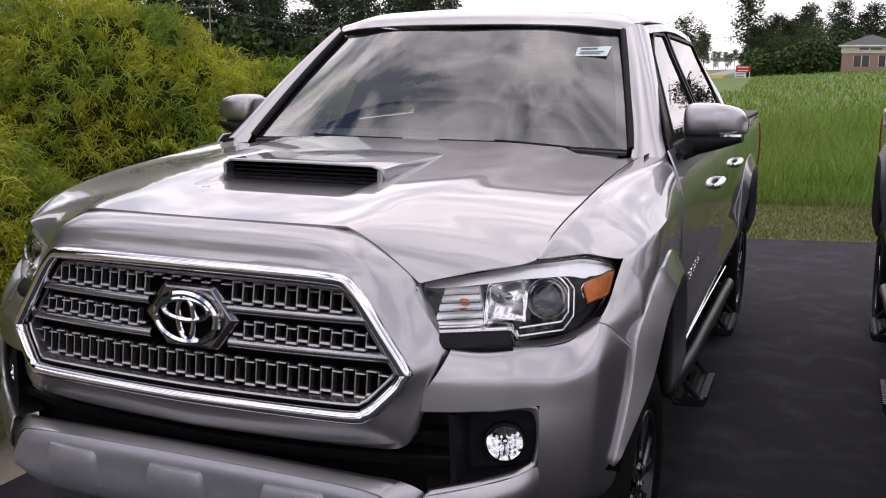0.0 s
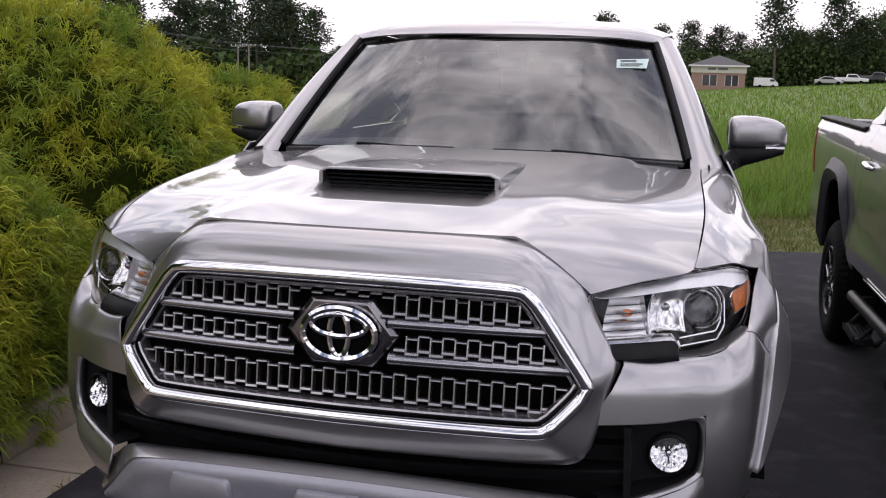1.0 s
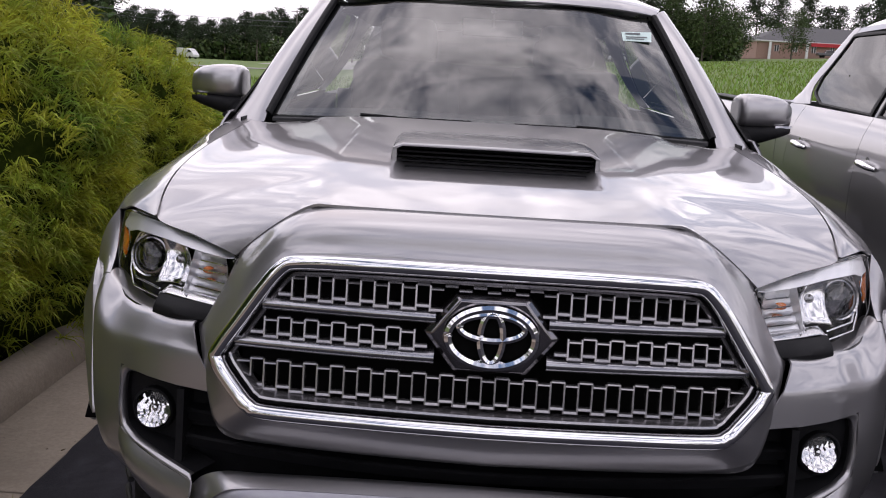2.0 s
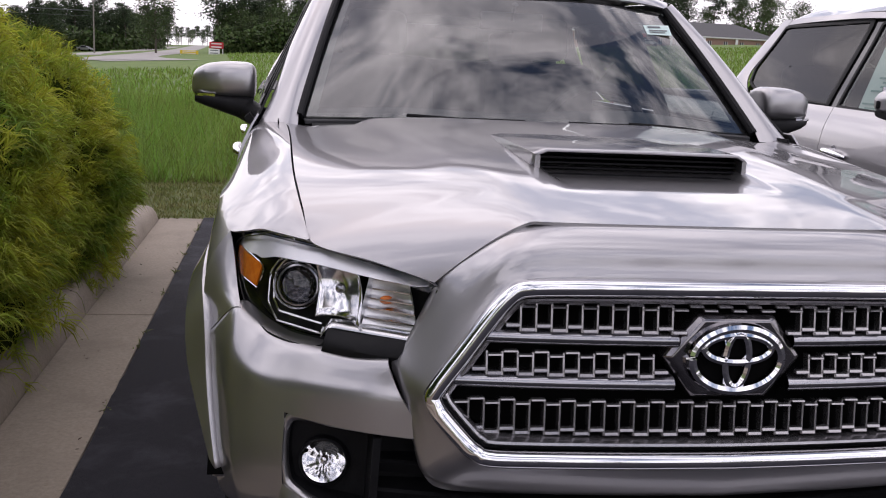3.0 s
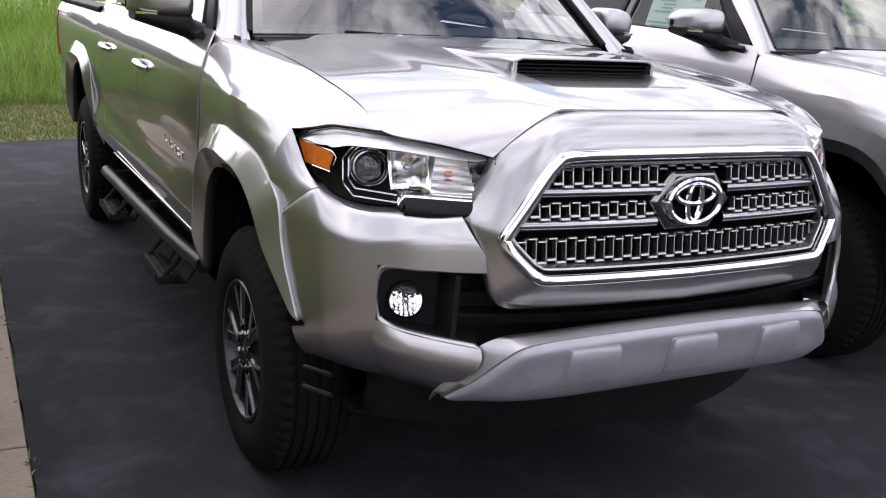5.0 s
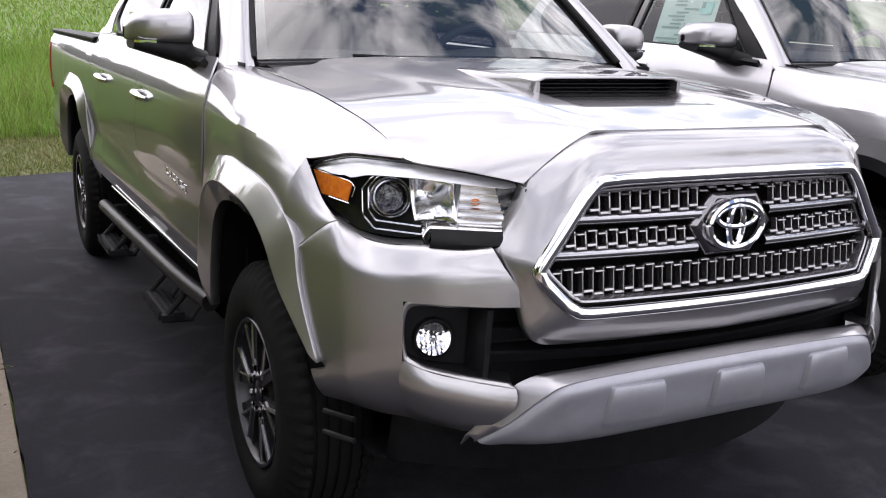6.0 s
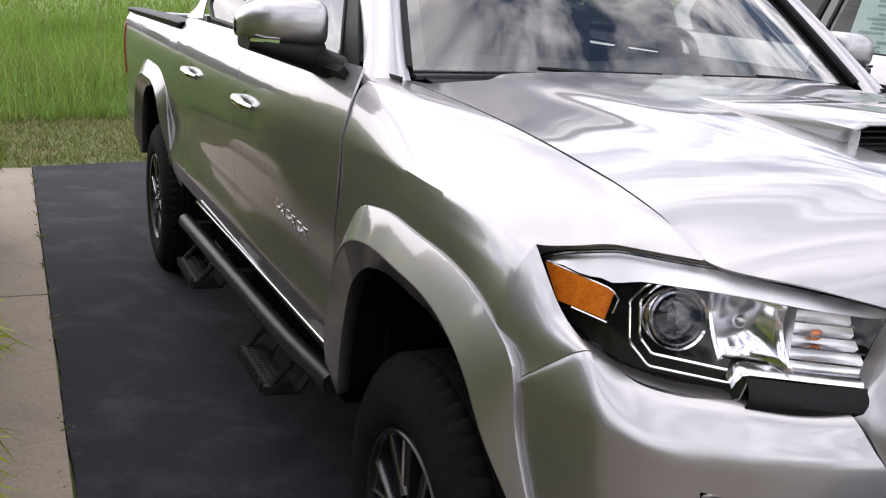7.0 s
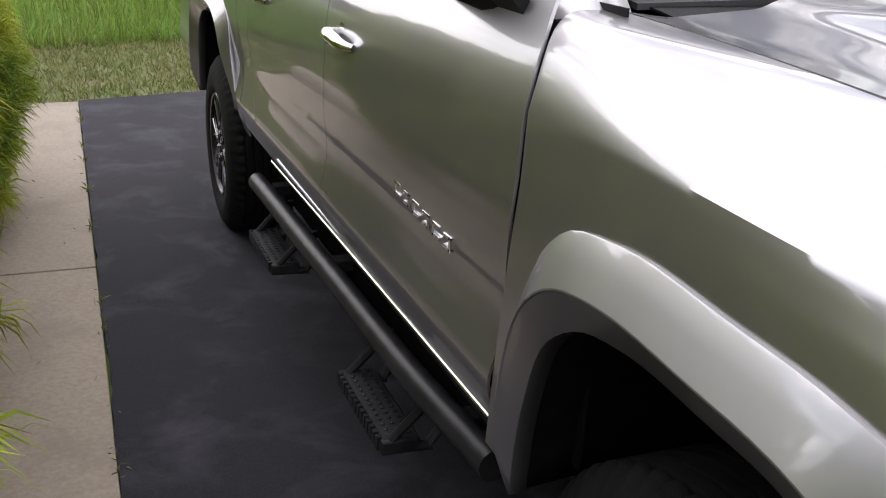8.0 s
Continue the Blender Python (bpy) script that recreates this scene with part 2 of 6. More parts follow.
def curve1(pairs, x):
    """A smooth function through (x, value) pairs, at x."""
    xs, ys = [a for a, _ in pairs], [b for _, b in pairs]
    i = min(max(int(np.searchsorted(xs, x, "right")) - 1, 0), len(xs) - 2)
    d = [(ys[k + 1] - ys[k]) / (xs[k + 1] - xs[k]) for k in range(len(xs) - 1)]
    def slope(k):
        if k in (0, len(xs) - 1):   # no curvature at the ends
            a, q = (d[0], 1) if k == 0 else (d[-1], k - 1)
            e = 1.5 * a - .5 * (slope(q) if 0 < q < len(xs) - 1 else a)
            return e if e * a > 0 else 0
        return 0 if d[k - 1] * d[k] <= 0 else 2 * d[k - 1] * d[k] / (d[k - 1] + d[k])
    h = xs[i + 1] - xs[i]
    t = min(max((x - xs[i]) / h, 0), 1)
    return ((2 * t**3 - 3 * t**2 + 1) * ys[i] + (t**3 - 2 * t**2 + t) * h * slope(i) + (3 * t**2 - 2 * t**3) * ys[i + 1] + (t**3 - t**2) * h * slope(i + 1))


def loft(rows, nu, nv, straight=False):
    """A grid of points over the control rows: nu steps along each, nv steps across them."""
    f = polyline if straight else spline
    g = np.stack([f(r, nu) for r in rows])
    return np.stack([spline(g[:, k], nv) for k in range(nu + 1)], 1)


def grid_faces(nv, nu, start=0, close=False):
    w = nu + 1
    fs = [(start + j * w + i, start + j * w + i + 1, start + (j + 1) * w + i + 1, start + (j + 1) * w + i) for j in range(nv) for i in range(nu)]
    if close:
        fs += [(start + j * w + nu, start + j * w, start + (j + 1) * w, start + (j + 1) * w + nu) for j in range(nv)]
    return fs


class Build:
    """Collects vertices and faces for one mesh."""
    def __init__(self):
        self.v, self.f = [], []

    def grid(self, g, side=1, close=False):
        g = np.array(g, float)
        start = len(self.v)
        self.v += [(side * a, b, c) for a, b, c in g.reshape(-1, 3)]
        fs = grid_faces(g.shape[0] - 1, g.shape[1] - 1, start, close)
        self.f += [tuple(reversed(q)) for q in fs] if side < 0 else fs
        return self

    def box(self, lo, hi, m=None):
        start = len(self.v)
        for z in (lo[2], hi[2]):
            for y in (lo[1], hi[1]):
                for x in (lo[0], hi[0]):
                    p = Vector((x, y, z))
                    self.v.append(tuple(m @ p if m else p))
        for q in ((0, 2, 3, 1), (4, 5, 7, 6), (0, 1, 5, 4), (2, 6, 7, 3), (0, 4, 6, 2), (1, 3, 7, 5)):
            self.f.append(tuple(start + k for k in q))
        return self

    def prism(self, outline, axis, a, b, m=None):
        """A solid from a flat outline, between a and b along axis 0, 1 or 2."""
        start, n = len(self.v), len(outline)
        for s in (a, b):
            for p, q in outline:
                c = [p, q]
                c.insert(axis, s)
                self.v.append(tuple(m @ Vector(c)) if m else tuple(c))
        self.f += [tuple(start + k for k in range(n))[::-1], tuple(start + n + k for k in range(n))]
        self.f += [(start + k, start + (k + 1) % n, start + n + (k + 1) % n, start + n + k) for k in range(n)]
        return self

    def tube(self, pts, r, n=10, caps=True):
        p = np.array(pts, float)
        rs = r if np.ndim(r) else [r] * len(p)
        start = len(self.v)
        up = Vector((0, 0, 1))
        for i in range(len(p)):
            d = Vector(p[min(i + 1, len(p) - 1)] - p[max(i - 1, 0)]).normalized()
            a = d.cross(up)
            if a.length < 1e-3: a = d.cross(Vector((1, 0, 0)))
            a.normalize()
            b = d.cross(a)
            for k in range(n):
                t = 2 * math.pi * k / n
                self.v.append(tuple(Vector(p[i]) + rs[i] * (math.cos(t) * a + math.sin(t) * b)))
        for i in range(len(p) - 1):
            for k in range(n):
                self.f.append((start + i * n + k, start + i * n + (k + 1) % n, start + (i + 1) * n + (k + 1) % n, start + (i + 1) * n + k))
        if caps:
            self.f.append(tuple(start + k for k in range(n)))
            self.f.append(tuple(start + (len(p) - 1) * n + k for k in range(n))[::-1])
        return self

    def lathe(self, profile, n, axis=0, centre=(0, 0, 0), arc=None):
        """Turns (along, radius) pairs round the axis."""
        start = len(self.v)
        steps = n if arc is None else n + 1
        for k in range(steps):
            t = 2 * math.pi * k / n if arc is None else radians(arc[0] + (arc[1] - arc[0]) * k / n)
            for a, r in profile:
                c = [r * math.cos(t), r * math.sin(t)]
                c.insert(axis, a)
                self.v.append(tuple(c[i] + centre[i] for i in range(3)))
        w = len(profile)
        for k in range(n):
            k2 = (k + 1) % steps
            for i in range(w - 1):
                self.f.append((start + k * w + i, start + k * w + i + 1, start + k2 * w + i + 1, start + k2 * w + i))
        return self

    def ball(self, c, r, nu=16, nv=10):
        prof = [(-math.cos(math.pi * k / nv), math.sin(math.pi * k / nv)) for k in range(nv + 1)]
        start = len(self.v)
        rr = (r, r, r) if np.ndim(r) == 0 else r
        for k in range(nu):
            t = 2 * math.pi * k / nu
            for a, q in prof:
                self.v.append((c[0] + rr[0] * q * math.cos(t), c[1] + rr[1] * q * math.sin(t), c[2] + rr[2] * a))
        w = nv + 1
        for k in range(nu):
            k2 = (k + 1) % nu
            for i in range(nv):
                self.f.append((start + k * w + i, start + k * w + i + 1, start + k2 * w + i + 1, start + k2 * w + i))
        return self

    def data(self, name, mat, smooth=35):
        me = bpy.data.meshes.new(name)
        me.from_pydata([tuple(float(c) for c in p) for p in self.v], [], self.f)
        me.validate()
        if len(self.v) < 30000:   # join the edges that pieces share
            bm = bmesh.new()
            bm.from_mesh(me)
            bmesh.ops.remove_doubles(bm, verts=bm.verts, dist=2e-5)
            bm.to_mesh(me)
            bm.free()
        if mat: me.materials.append(mat)
        if smooth:
            me.shade_smooth()
            me.set_sharp_from_angle(angle=radians(smooth))
        me.update()
        return me


def part(name, b, mat, parent=None, label="", smooth=35, thick=0.0, bevel=0.0):
    ob = new(name, b.data(name, mat, smooth) if isinstance(b, Build) else b)
    if parent: ob.parent = parent
    if label: tagged(ob, label)
    if thick:
        s = ob.modifiers.new("thickness", "SOLIDIFY")
        s.thickness, s.offset = thick, 0.0
        if smooth >= 30:
            ob.modifiers.new("edges", "EDGE_SPLIT").split_angle = radians(smooth + 15)
    if bevel:
        s = ob.modifiers.new("bevel", "BEVEL")
        s.width, s.segments, s.limit_method = bevel, 2, "ANGLE"
    return ob


def thing(name, label, category, group="", kind="", at=(0, 0, 0)):
    ob = new(name)
    ob.location = at
    return tagged(ob, label, category, group, kind)


def flat(outline, f):
    """A Build with one filled outline: (a, b) pairs put through f to points."""
    b = Build()
    b.v = [tuple(f(*p)) for p in outline]
    b.f = [tuple(range(len(outline)))]
    return b


# ---- pickup truck ----
def facing(b, d):
    """Turn all faces so that on the whole they look along d."""
    v = np.array(b.v, float)
    total = np.zeros(3)
    for f in b.f:
        total += np.cross(v[f[2]] - v[f[0]], v[f[-1]] - v[f[1]])
    if np.dot(total, d) < 0:
        b.f = [tuple(reversed(f)) for f in b.f]
    return b


HUB_F, HUB_R, HUB_Z = 0.93, 4.20, 0.365


def hood_point(u, v):
    """u 0..1 from the middle to the edge, v 0..1 from front to back."""
    yc = curve1([(0, .088), (.12, .17), (.27, .31), (.38, .43), (.5, .58), (.72, .88), (.91, 1.15), (1, 1.275)], v)
    zc = curve1([(.088, 1.212), (.31, 1.238), (.58, 1.264), (.88, 1.285), (1.15, 1.300), (1.275, 1.304)], yc)
    xe = curve1([(0, .505), (.12, .60), (.27, .713), (.38, .726), (.5, .737), (.72, .751), (1, .775)], v)
    ye = curve1([(0, .133), (.12, .20), (.27, .297), (.38, .40), (.5, .55), (.72, .85), (1, 1.335)], v)
    ze = curve1([(0, 1.097), (.12, 1.116), (.27, 1.133), (.38, 1.178), (.5, 1.210), (.72, 1.242), (1, 1.268)], v)
    a = curve1([(0, .68), (.12, .58), (.27, .46), (1, .40)], v)
    t = max(0, (u - a) / (1 - a))
    fall = 0.03 * u * u + 0.97 * (t ** 1.35 if v < .3 else t ** 1.5)
    z = zc + (ze - zc) * min(fall, 1)
    y = yc + (ye - yc) * u ** 2.2
    x = xe * u
    ridge = .36 + .17 * min(1, max(0, (y - .25) / 1.0))
    if y > .25:   # the middle of the hood stands a little proud
        k = min(1, max(0, (x - ridge) / .05)); z -= .013 * min(1, max(0, (y - .40) / .6)) ** 1.3 * k * k * (3 - 2 * k) * min(1, max(0, (xe - x) / .06))
    # the floor in front of the scoop dips towards its mouth
    if y < .56 and x < .235:
        dip = min(max((y - .325) / .18, 0), 1) * min(1, max(0, (.225 - x) / .012)) * min(1, max(0, (.56 - y) / .02))
        z -= .016 * dip
    return x, y, z


def side_x(z, y):
    """Half width of the body side at height z."""
    x = curve1([(.50, .86), (.58, .903), (.63, .916), (.68, .928), (.735, .917), (.80, .911), (.88, .920), (1.0, .928), (1.10, .926), (1.18, .914), (1.24, .890), (1.29, .862)], z)
    return x + curve1([(1.3, -.004), (1.8, .002), (2.5, .004), (3.4, .008), (4.2, .008), (5.3, .0)], y)


def seam_front(z):
    return curve1([(.55, 1.415), (.75, 1.395), (.92, 1.372), (1.05, 1.352), (1.17, 1.348), (1.29, 1.385)], z)


def seam_mid(z):
    return curve1([(.55, 2.455), (.85, 2.428), (1.14, 2.385), (1.30, 2.40)], z)


def seam_rear(z):
    return curve1([(.55, 3.03), (.62, 3.15), (.72, 3.31), (.80, 3.36), (1.0, 3.35), (1.17, 3.30), (1.29, 3.28)], z)


def side_panel(y0, y1, z0, z1, ny, nz, side, gap=.0018):
    g = [[(side_x(z, (y := (y0(z) + gap) + ((y1(z) - gap) - (y0(z) + gap)) * i / ny)), y, z) for i in range(ny + 1)]
         for z in np.linspace(z0, z1, nz + 1)]
    return Build().grid(g, side)


# outer and inner edge of the arch trim: y from the hub, z
ARCH_OUT = [(.395, .62), (.385, .80), (.355, .92), (.27, 1.005), (.13, 1.038), (-.10, 1.042), (-.24, 1.038), (-.37, 1.012), (-.472, .945), (-.494, .84), (-.538, .72), (-.568, .64)]
ARCH_IN = [(.385, .52), (.36, .70), (.31, .82), (.22, .885), (.10, .915), (-.08, .922), (-.21, .918), (-.31, .885), (-.41, .805), (-.478, .735), (-.535, .672), (-.562, .642)]


def arch_x(y, hub, lip):
    """Half width of the trim: it follows the nose where that turns in."""
    if hub == HUB_F:
        return curve1([(.33, .872), (.42, .905), (.55, .922), (.80, .926), (1.4, .918)], y) + lip
    return side_x(.95, y) + lip


def arch_half(y, edge):
    """Height of the arch line over y, relative to the hub."""
    pts = sorted(edge)
    return curve1(pts, y)


def flare(hub, side, mat, truck, label):
    n = 44
    o, i = spline(ARCH_OUT, n), spline(ARCH_IN, n)
    rows = []
    for f, lip in ((0, -.014), (.010, .005), (.024, .006), (.26, .021), (.535, .0390), (.550, .0390), (.565, .0365), (.79, .020), (1.0, .002), (1.0, -.030)):
        row = []
        for k in range(n + 1):
            y, z = o[k] * (1 - f) + i[k] * f
            t = min(1, (k + 2) / 5, (n - k) / 9)   # the trim thins out towards its ends
            row.append((arch_x(hub + y, hub, lip * (.15 + .85 * t * t * (3 - 2 * t)) if lip > 0 else lip), hub + y, z))
        rows.append(row)
    return part("fender_flare", Build().grid(rows, side), mat, truck, label, smooth=17, thick=.003)


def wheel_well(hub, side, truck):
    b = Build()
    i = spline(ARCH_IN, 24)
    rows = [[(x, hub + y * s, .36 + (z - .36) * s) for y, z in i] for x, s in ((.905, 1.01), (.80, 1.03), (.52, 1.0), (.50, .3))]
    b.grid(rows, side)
    return part("wheel_well", b, DEAD_BLACK, truck, smooth=25, thick=.004)


def wheel(hub, side, x_out, truck, radius=.378):
    """Tyre and rim; x_out: the outer side of the tyre."""
    w = new("wheel")
    w.parent = truck
    w.location = (side * (x_out - .13), hub, HUB_Z)
    half, rim = .128, .219
    prof = [(-half + .02, rim - .005), (-half, rim + .02), (-half - .004, .29), (-half + .008, .335), (-half + .03, radius - .012), (-half + .045, radius - .002)]
    grooves = []
    for k in range(5):
        c = -.066 + .033 * k
        grooves += [(c - .013, radius), (c - .005, radius), (c - .004, radius - .009), (c + .004, radius - .009), (c + .005, radius)]
    prof = prof + grooves + [(-a, r) for a, r in reversed(prof)]
    steps = 168
    ty = Build().lathe(prof, steps)
    wide = len(prof)
    shaped = []
    for k in range(steps):   # notches between the shoulder blocks
        for q in range(wide):
            p = Vector(ty.v[k * wide + q])
            if q in (4, 5, 6, 7, wide - 8, wide - 7, wide - 6, wide - 5) and k % 3 == 0:
                p = Vector((p.x, p.y * (1 - .010 / radius), p.z * (1 - .010 / radius)))
            shaped.append(tuple(p))
    ty.v = shaped
    part("tyre", ty, RUBBER, w, smooth=40)
    # rim barrel, seen from outside (+side)
    o = side
    barrel = Build().lathe([(o * .118, rim), (o * .112, rim - .012), (o * .095, rim - .018), (o * .03, rim - .03), (o * -.11, rim - .012)], 60)
    part("rim", barrel, RIM_DARK, w, thick=.004)
    part("rim_lip", Build().lathe([(o * .116, rim + .001), (o * .123, rim - .004), (o * .121, rim - .012), (o * .112, rim - .016)], 60), RIM_DARK, w)
    hubb = Build().lathe([(o * .03, .0), (o * .03, .075), (o * .085, .072), (o * .098, .06), (o * .098, .0)], 36)
    part("hub", hubb, RIM_DARK, w)
    cap = Build().lathe([(o * .098, .034), (o * .106, .033), (o * .109, .028), (o * .110, .0)], 30)
    part("centre_cap", cap, RIM_DARK, w)
    # six split spokes: dark body with a bright machined edge
    for k in range(6):
        m = Matrix.Rotation(2 * math.pi * k / 6 + .15, 4, "X")
        body = Build()
        for s in (-1, 1):
            a = [(s * .010, .05), (s * .044, .05), (s * .058, .13), (s * .070, .205), (s * .034, .208), (s * .026, .13)]
            pts = [(p, q) for p, q in (a if s > 0 else a[::-1])]
            body.prism(pts, 0, o * .062, o * .108, m)
        sp = part("spoke", body, RIM_SPOKE, w, smooth=30)
        for s in (-1, 1):
            line = [(o * .109, s * .044, .062), (o * .110, s * .056, .13), (o * .110, s * .068, .205)]
            edge = Build().tube([tuple(m @ Vector(p)) for p in line], .0050, 6)
            part("machined_edge", edge, RIM_BRIGHT, sp, "bright machined spoke edge")
        nut = Build().lathe([(o * .098, .0105), (o * .116, .0095), (o * .118, .0)], 6)
        q = m @ Vector((0, 0, .057))
        nb = part("wheel_nut", nut, CHROME, w, "chrome wheel nut", smooth=0)
        nb.location = q
    disc = Build().lathe([(o * .02, .05), (o * .02, .155), (o * -.01, .155), (o * -.01, .05)], 40)
    part("brake_disc", disc, RIM_DARK, w)
    return w


def headlight_y(x, z):
    g = curve1([(.50, .09), (.55, .132), (.60, .163), (.688, .224), (.75, .277), (.80, .335), (.832, .385), (.852, .452), (.859, .482)], x)
    return g + .36 * (z - .985)


def headlight_top(x):
    return curve1([(.500, 1.092), (.52, 1.100), (.60, 1.112), (.715, 1.127), (.79, 1.129), (.830, 1.117), (.852, 1.094), (.859, 1.076)], x)


def headlight_low(x):
    return curve1([(.500, 1.086), (.512, 1.045), (.53, 1.005), (.548, .986), (.60, .985), (.680, .985), (.694, .955), (.74, .949), (.785, .952), (.813, .966), (.834, .988), (.846, 1.014), (.855, 1.050), (.859, 1.072)], x)


def headlight(side, truck):
    h = new("headlight")
    h.parent = truck
    def pt(x, z, d=0.0):
        return (x - d * .35, headlight_y(x, z) + d, z)
    def line(points, n):
        return [(side * a, b, c) for a, b, c in polyline(points, n)]
    nx, nz = 46, 8
    xs = [.500 + .359 * (0.5 - 0.5 * math.cos(math.pi * i / nx)) for i in range(nx + 1)]
    def sheet(d, inset=0.0):
        rows = []
        for j in range(nz + 1):
            row = []
            for x in xs:
                lo, hi = headlight_low(x) + inset, headlight_top(x) - inset
                if hi < lo: lo = hi = (lo + hi) / 2
                z = lo + (hi - lo) * j / nz
                bulge = .008 * math.sin(math.pi * j / nz)
                row.append(pt(x, z, d - (bulge if d < .01 else 0)))
            rows.append(row)
        return rows
    ahead = (side * .4, -1, .35)
    lens = part("lens_cover", facing(Build().grid(sheet(0.0) + [[pt(x, headlight_top(x) + .001, .016) for x in xs]], side), ahead), LENS, h, "clear headlight lens")
    lens.visible_shadow = False
    bucket = Build().grid(sheet(.062, .004), side)
    low = [[pt(x, headlight_low(x), d) for x in xs] for d in (.002, .062)]
    part("housing", bucket, BLACK, h, thick=.002)
    part("housing_wall", Build().grid(low, side), BLACK, h, thick=.002)
    top = [[pt(x, headlight_top(x) - .001, d) for x in xs] for d in (.022, .062)]
    part("housing_roof", Build().grid(top, side), LAMP_SATIN, h, thick=.002)
    edge = Build().tube([(side * a, b, c) for a, b, c in [pt(x, headlight_top(x), .001) for x in xs] + [pt(x, headlight_low(x), .001) for x in reversed(xs)]], .0024, 6)
    part("lens_rim", edge, GLOSS_BLACK, h)
    # bright strip along the top, wide at the outer end
    strip = []
    for j in range(4):
        row = []
        for x in np.linspace(.516, .852, 38):
            w = curve1([(.516, .008), (.54, .018), (.60, .024), (.70, .030), (.775, .034), (.805, .042), (.812, .036), (.830, .030), (.846, .011), (.852, .006)], x)
            row.append(pt(x, headlight_top(x) - .003 - w * j / 3, .019 - .013 * j / 3))
        strip.append(row)
    part("upper_strip", Build().grid(strip, side), LAMP_SATIN, h, thick=.002)
    # projector
    c = Vector(pt(.744, 1.044, .030))
    n = Vector((.24, -.93, .20)).normalized()
    q = n.to_track_quat("Z", "Y").to_matrix().to_4x4()
    def turned(b):
        m = Matrix.Translation(c) @ q
        b.v = [tuple(m @ Vector(p)) for p in b.v]
        b.v = [(side * a, y, z) for a, y, z in b.v]
        return facing(b, (side * n.x, n.y, n.z))
    part("projector_ring", turned(Build().lathe([(-.02, .047), (.008, .0475), (.012, .0455), (.009, .0425), (-.02, .040)], 40, axis=2)), CHROME, h)
    part("projector_shroud", turned(Build().lathe([(-.022, .0), (-.021, .02), (-.016, .034), (-.004, .0415)], 32, axis=2)), PLATE, h)
    part("lens_collar", turned(Build().lathe([(-.006, .0405), (.006, .0400), (.007, .0365), (-.002, .0355)], 36, axis=2)), DARK_CHROME, h)
    part("projector_lens", turned(Build().lathe([(.000, .036), (.008, .032), (.015, .025), (.021, .014), (.023, 0.0005)], 36, axis=2)), BULB, h, "dark glass projector lens")
    # angular bright outline round the projector
    for pts in ([(.758, 1.092), (.766, 1.085), (.780, 1.064), (.784, 1.014), (.774, .995), (.698, .991)], [(.768, 1.090), (.776, 1.083), (.790, 1.061), (.794, 1.004), (.778, .977), (.698, .974), (.694, .986)]):
        part("outline_strip", Build().tube(line([pt(x, z, .012) for x, z in pts], 44), .0021, 6), LAMP_SILVER, h)
    low_line = [[pt(x, curve1([(.545, .995), (.66, .994), (.680, .993), (.697, .972)], x) + dz, d) for x in np.linspace(.545, .697, 24)] for dz, d in ((.0065, .024), (.001, .010), (-.0045, .006))]
    part("lower_strip", Build().grid(low_line, side), LAMP_SILVER, h, thick=.002)
    # high-beam bowl: a hollow of a few upright facets, deep in the middle
    rows = []
    for j in range(9):
        row = []
        v = 2 * j / 8 - 1
        for x in np.linspace(.630, .708, 11):
            z = 1.002 + (headlight_top(x) - .030 - 1.002) * j / 8
            t = (x - .672) / .042
            row.append(pt(x, z, .058 - .036 * t * t - .022 * v * v))
        rows.append(row)
    part("reflector", Build().grid(rows, side), LAMP_SILVER, h, "faceted chrome reflector", smooth=24, thick=.002)
    part("bulb_cap", Build().ball((side * pt(.672, 1.05, .040)[0], pt(.672, 1.05, .040)[1], 1.05), .010, 14, 8), DARK_CHROME, h)
    # inner turn lamp: a pale hollow panel crossed by thin bright ribs
    panel = [[pt(x, 1.000 + (headlight_top(x) - .022 - 1.000) * j / 6, .030 + .010 * math.sin(math.pi * j / 6) - .012 * ((x - .585) / .05) ** 2) for x in np.linspace(.538 + .0022 * j, .630 - .003 * j, 12)] for j in range(7)]
    part("turn_reflector", Build().grid(panel, side), LAMP_SATIN, h, smooth=40, thick=.002)
    for k in range(5):
        z = 1.012 + .0170 * k
        x0, x1 = .536 + .004 * k, .628 - .004 * k
        rib = [[pt(x, min(z + dz, headlight_top(x) - .016), d) for x in np.linspace(x0, x1, 10)] for dz, d in ((-.001, .034), (.0, .021), (.0022, .020), (.004, .034))]
        part("reflector_rib", Build().grid(rib, side), LAMP_SILVER, h, smooth=30, thick=.001)
    part("turn_bulb", Build().ball((side * pt(.590, 1.046, .030)[0], pt(.590, 1.046, .030)[1], 1.046), (.013, .006, .008), 14, 8), AMBER, h, "amber turn bulb")
    divider = [[pt(.634 - .02 * j / 6 + dx, 1.0 + (headlight_top(.62) - .026 - 1.0) * j / 6, .012 + .024 * abs(dx) / .004) for dx in (-.004, 0, .004)] for j in range(7)]
    part("divider", Build().grid(divider, side), LAMP_SATIN, h, thick=.002)
    # amber side marker with its bright edges
    am = []
    for j in range(6):
        t = j / 5
        lo_, hi_ = (.816 - .012 * t, 1.028 + .042 * t), (.847 + .005 * t, 1.034 + .050 * t)
        am.append([pt(lo_[0] + (hi_[0] - lo_[0]) * k, lo_[1] + (hi_[1] - lo_[1]) * k + .002 * math.sin(math.pi * k), .008) for k in np.linspace(0, 1, 9)])
    part("side_marker", Build().grid(am, side), AMBER, h, "amber side marker", thick=.004)
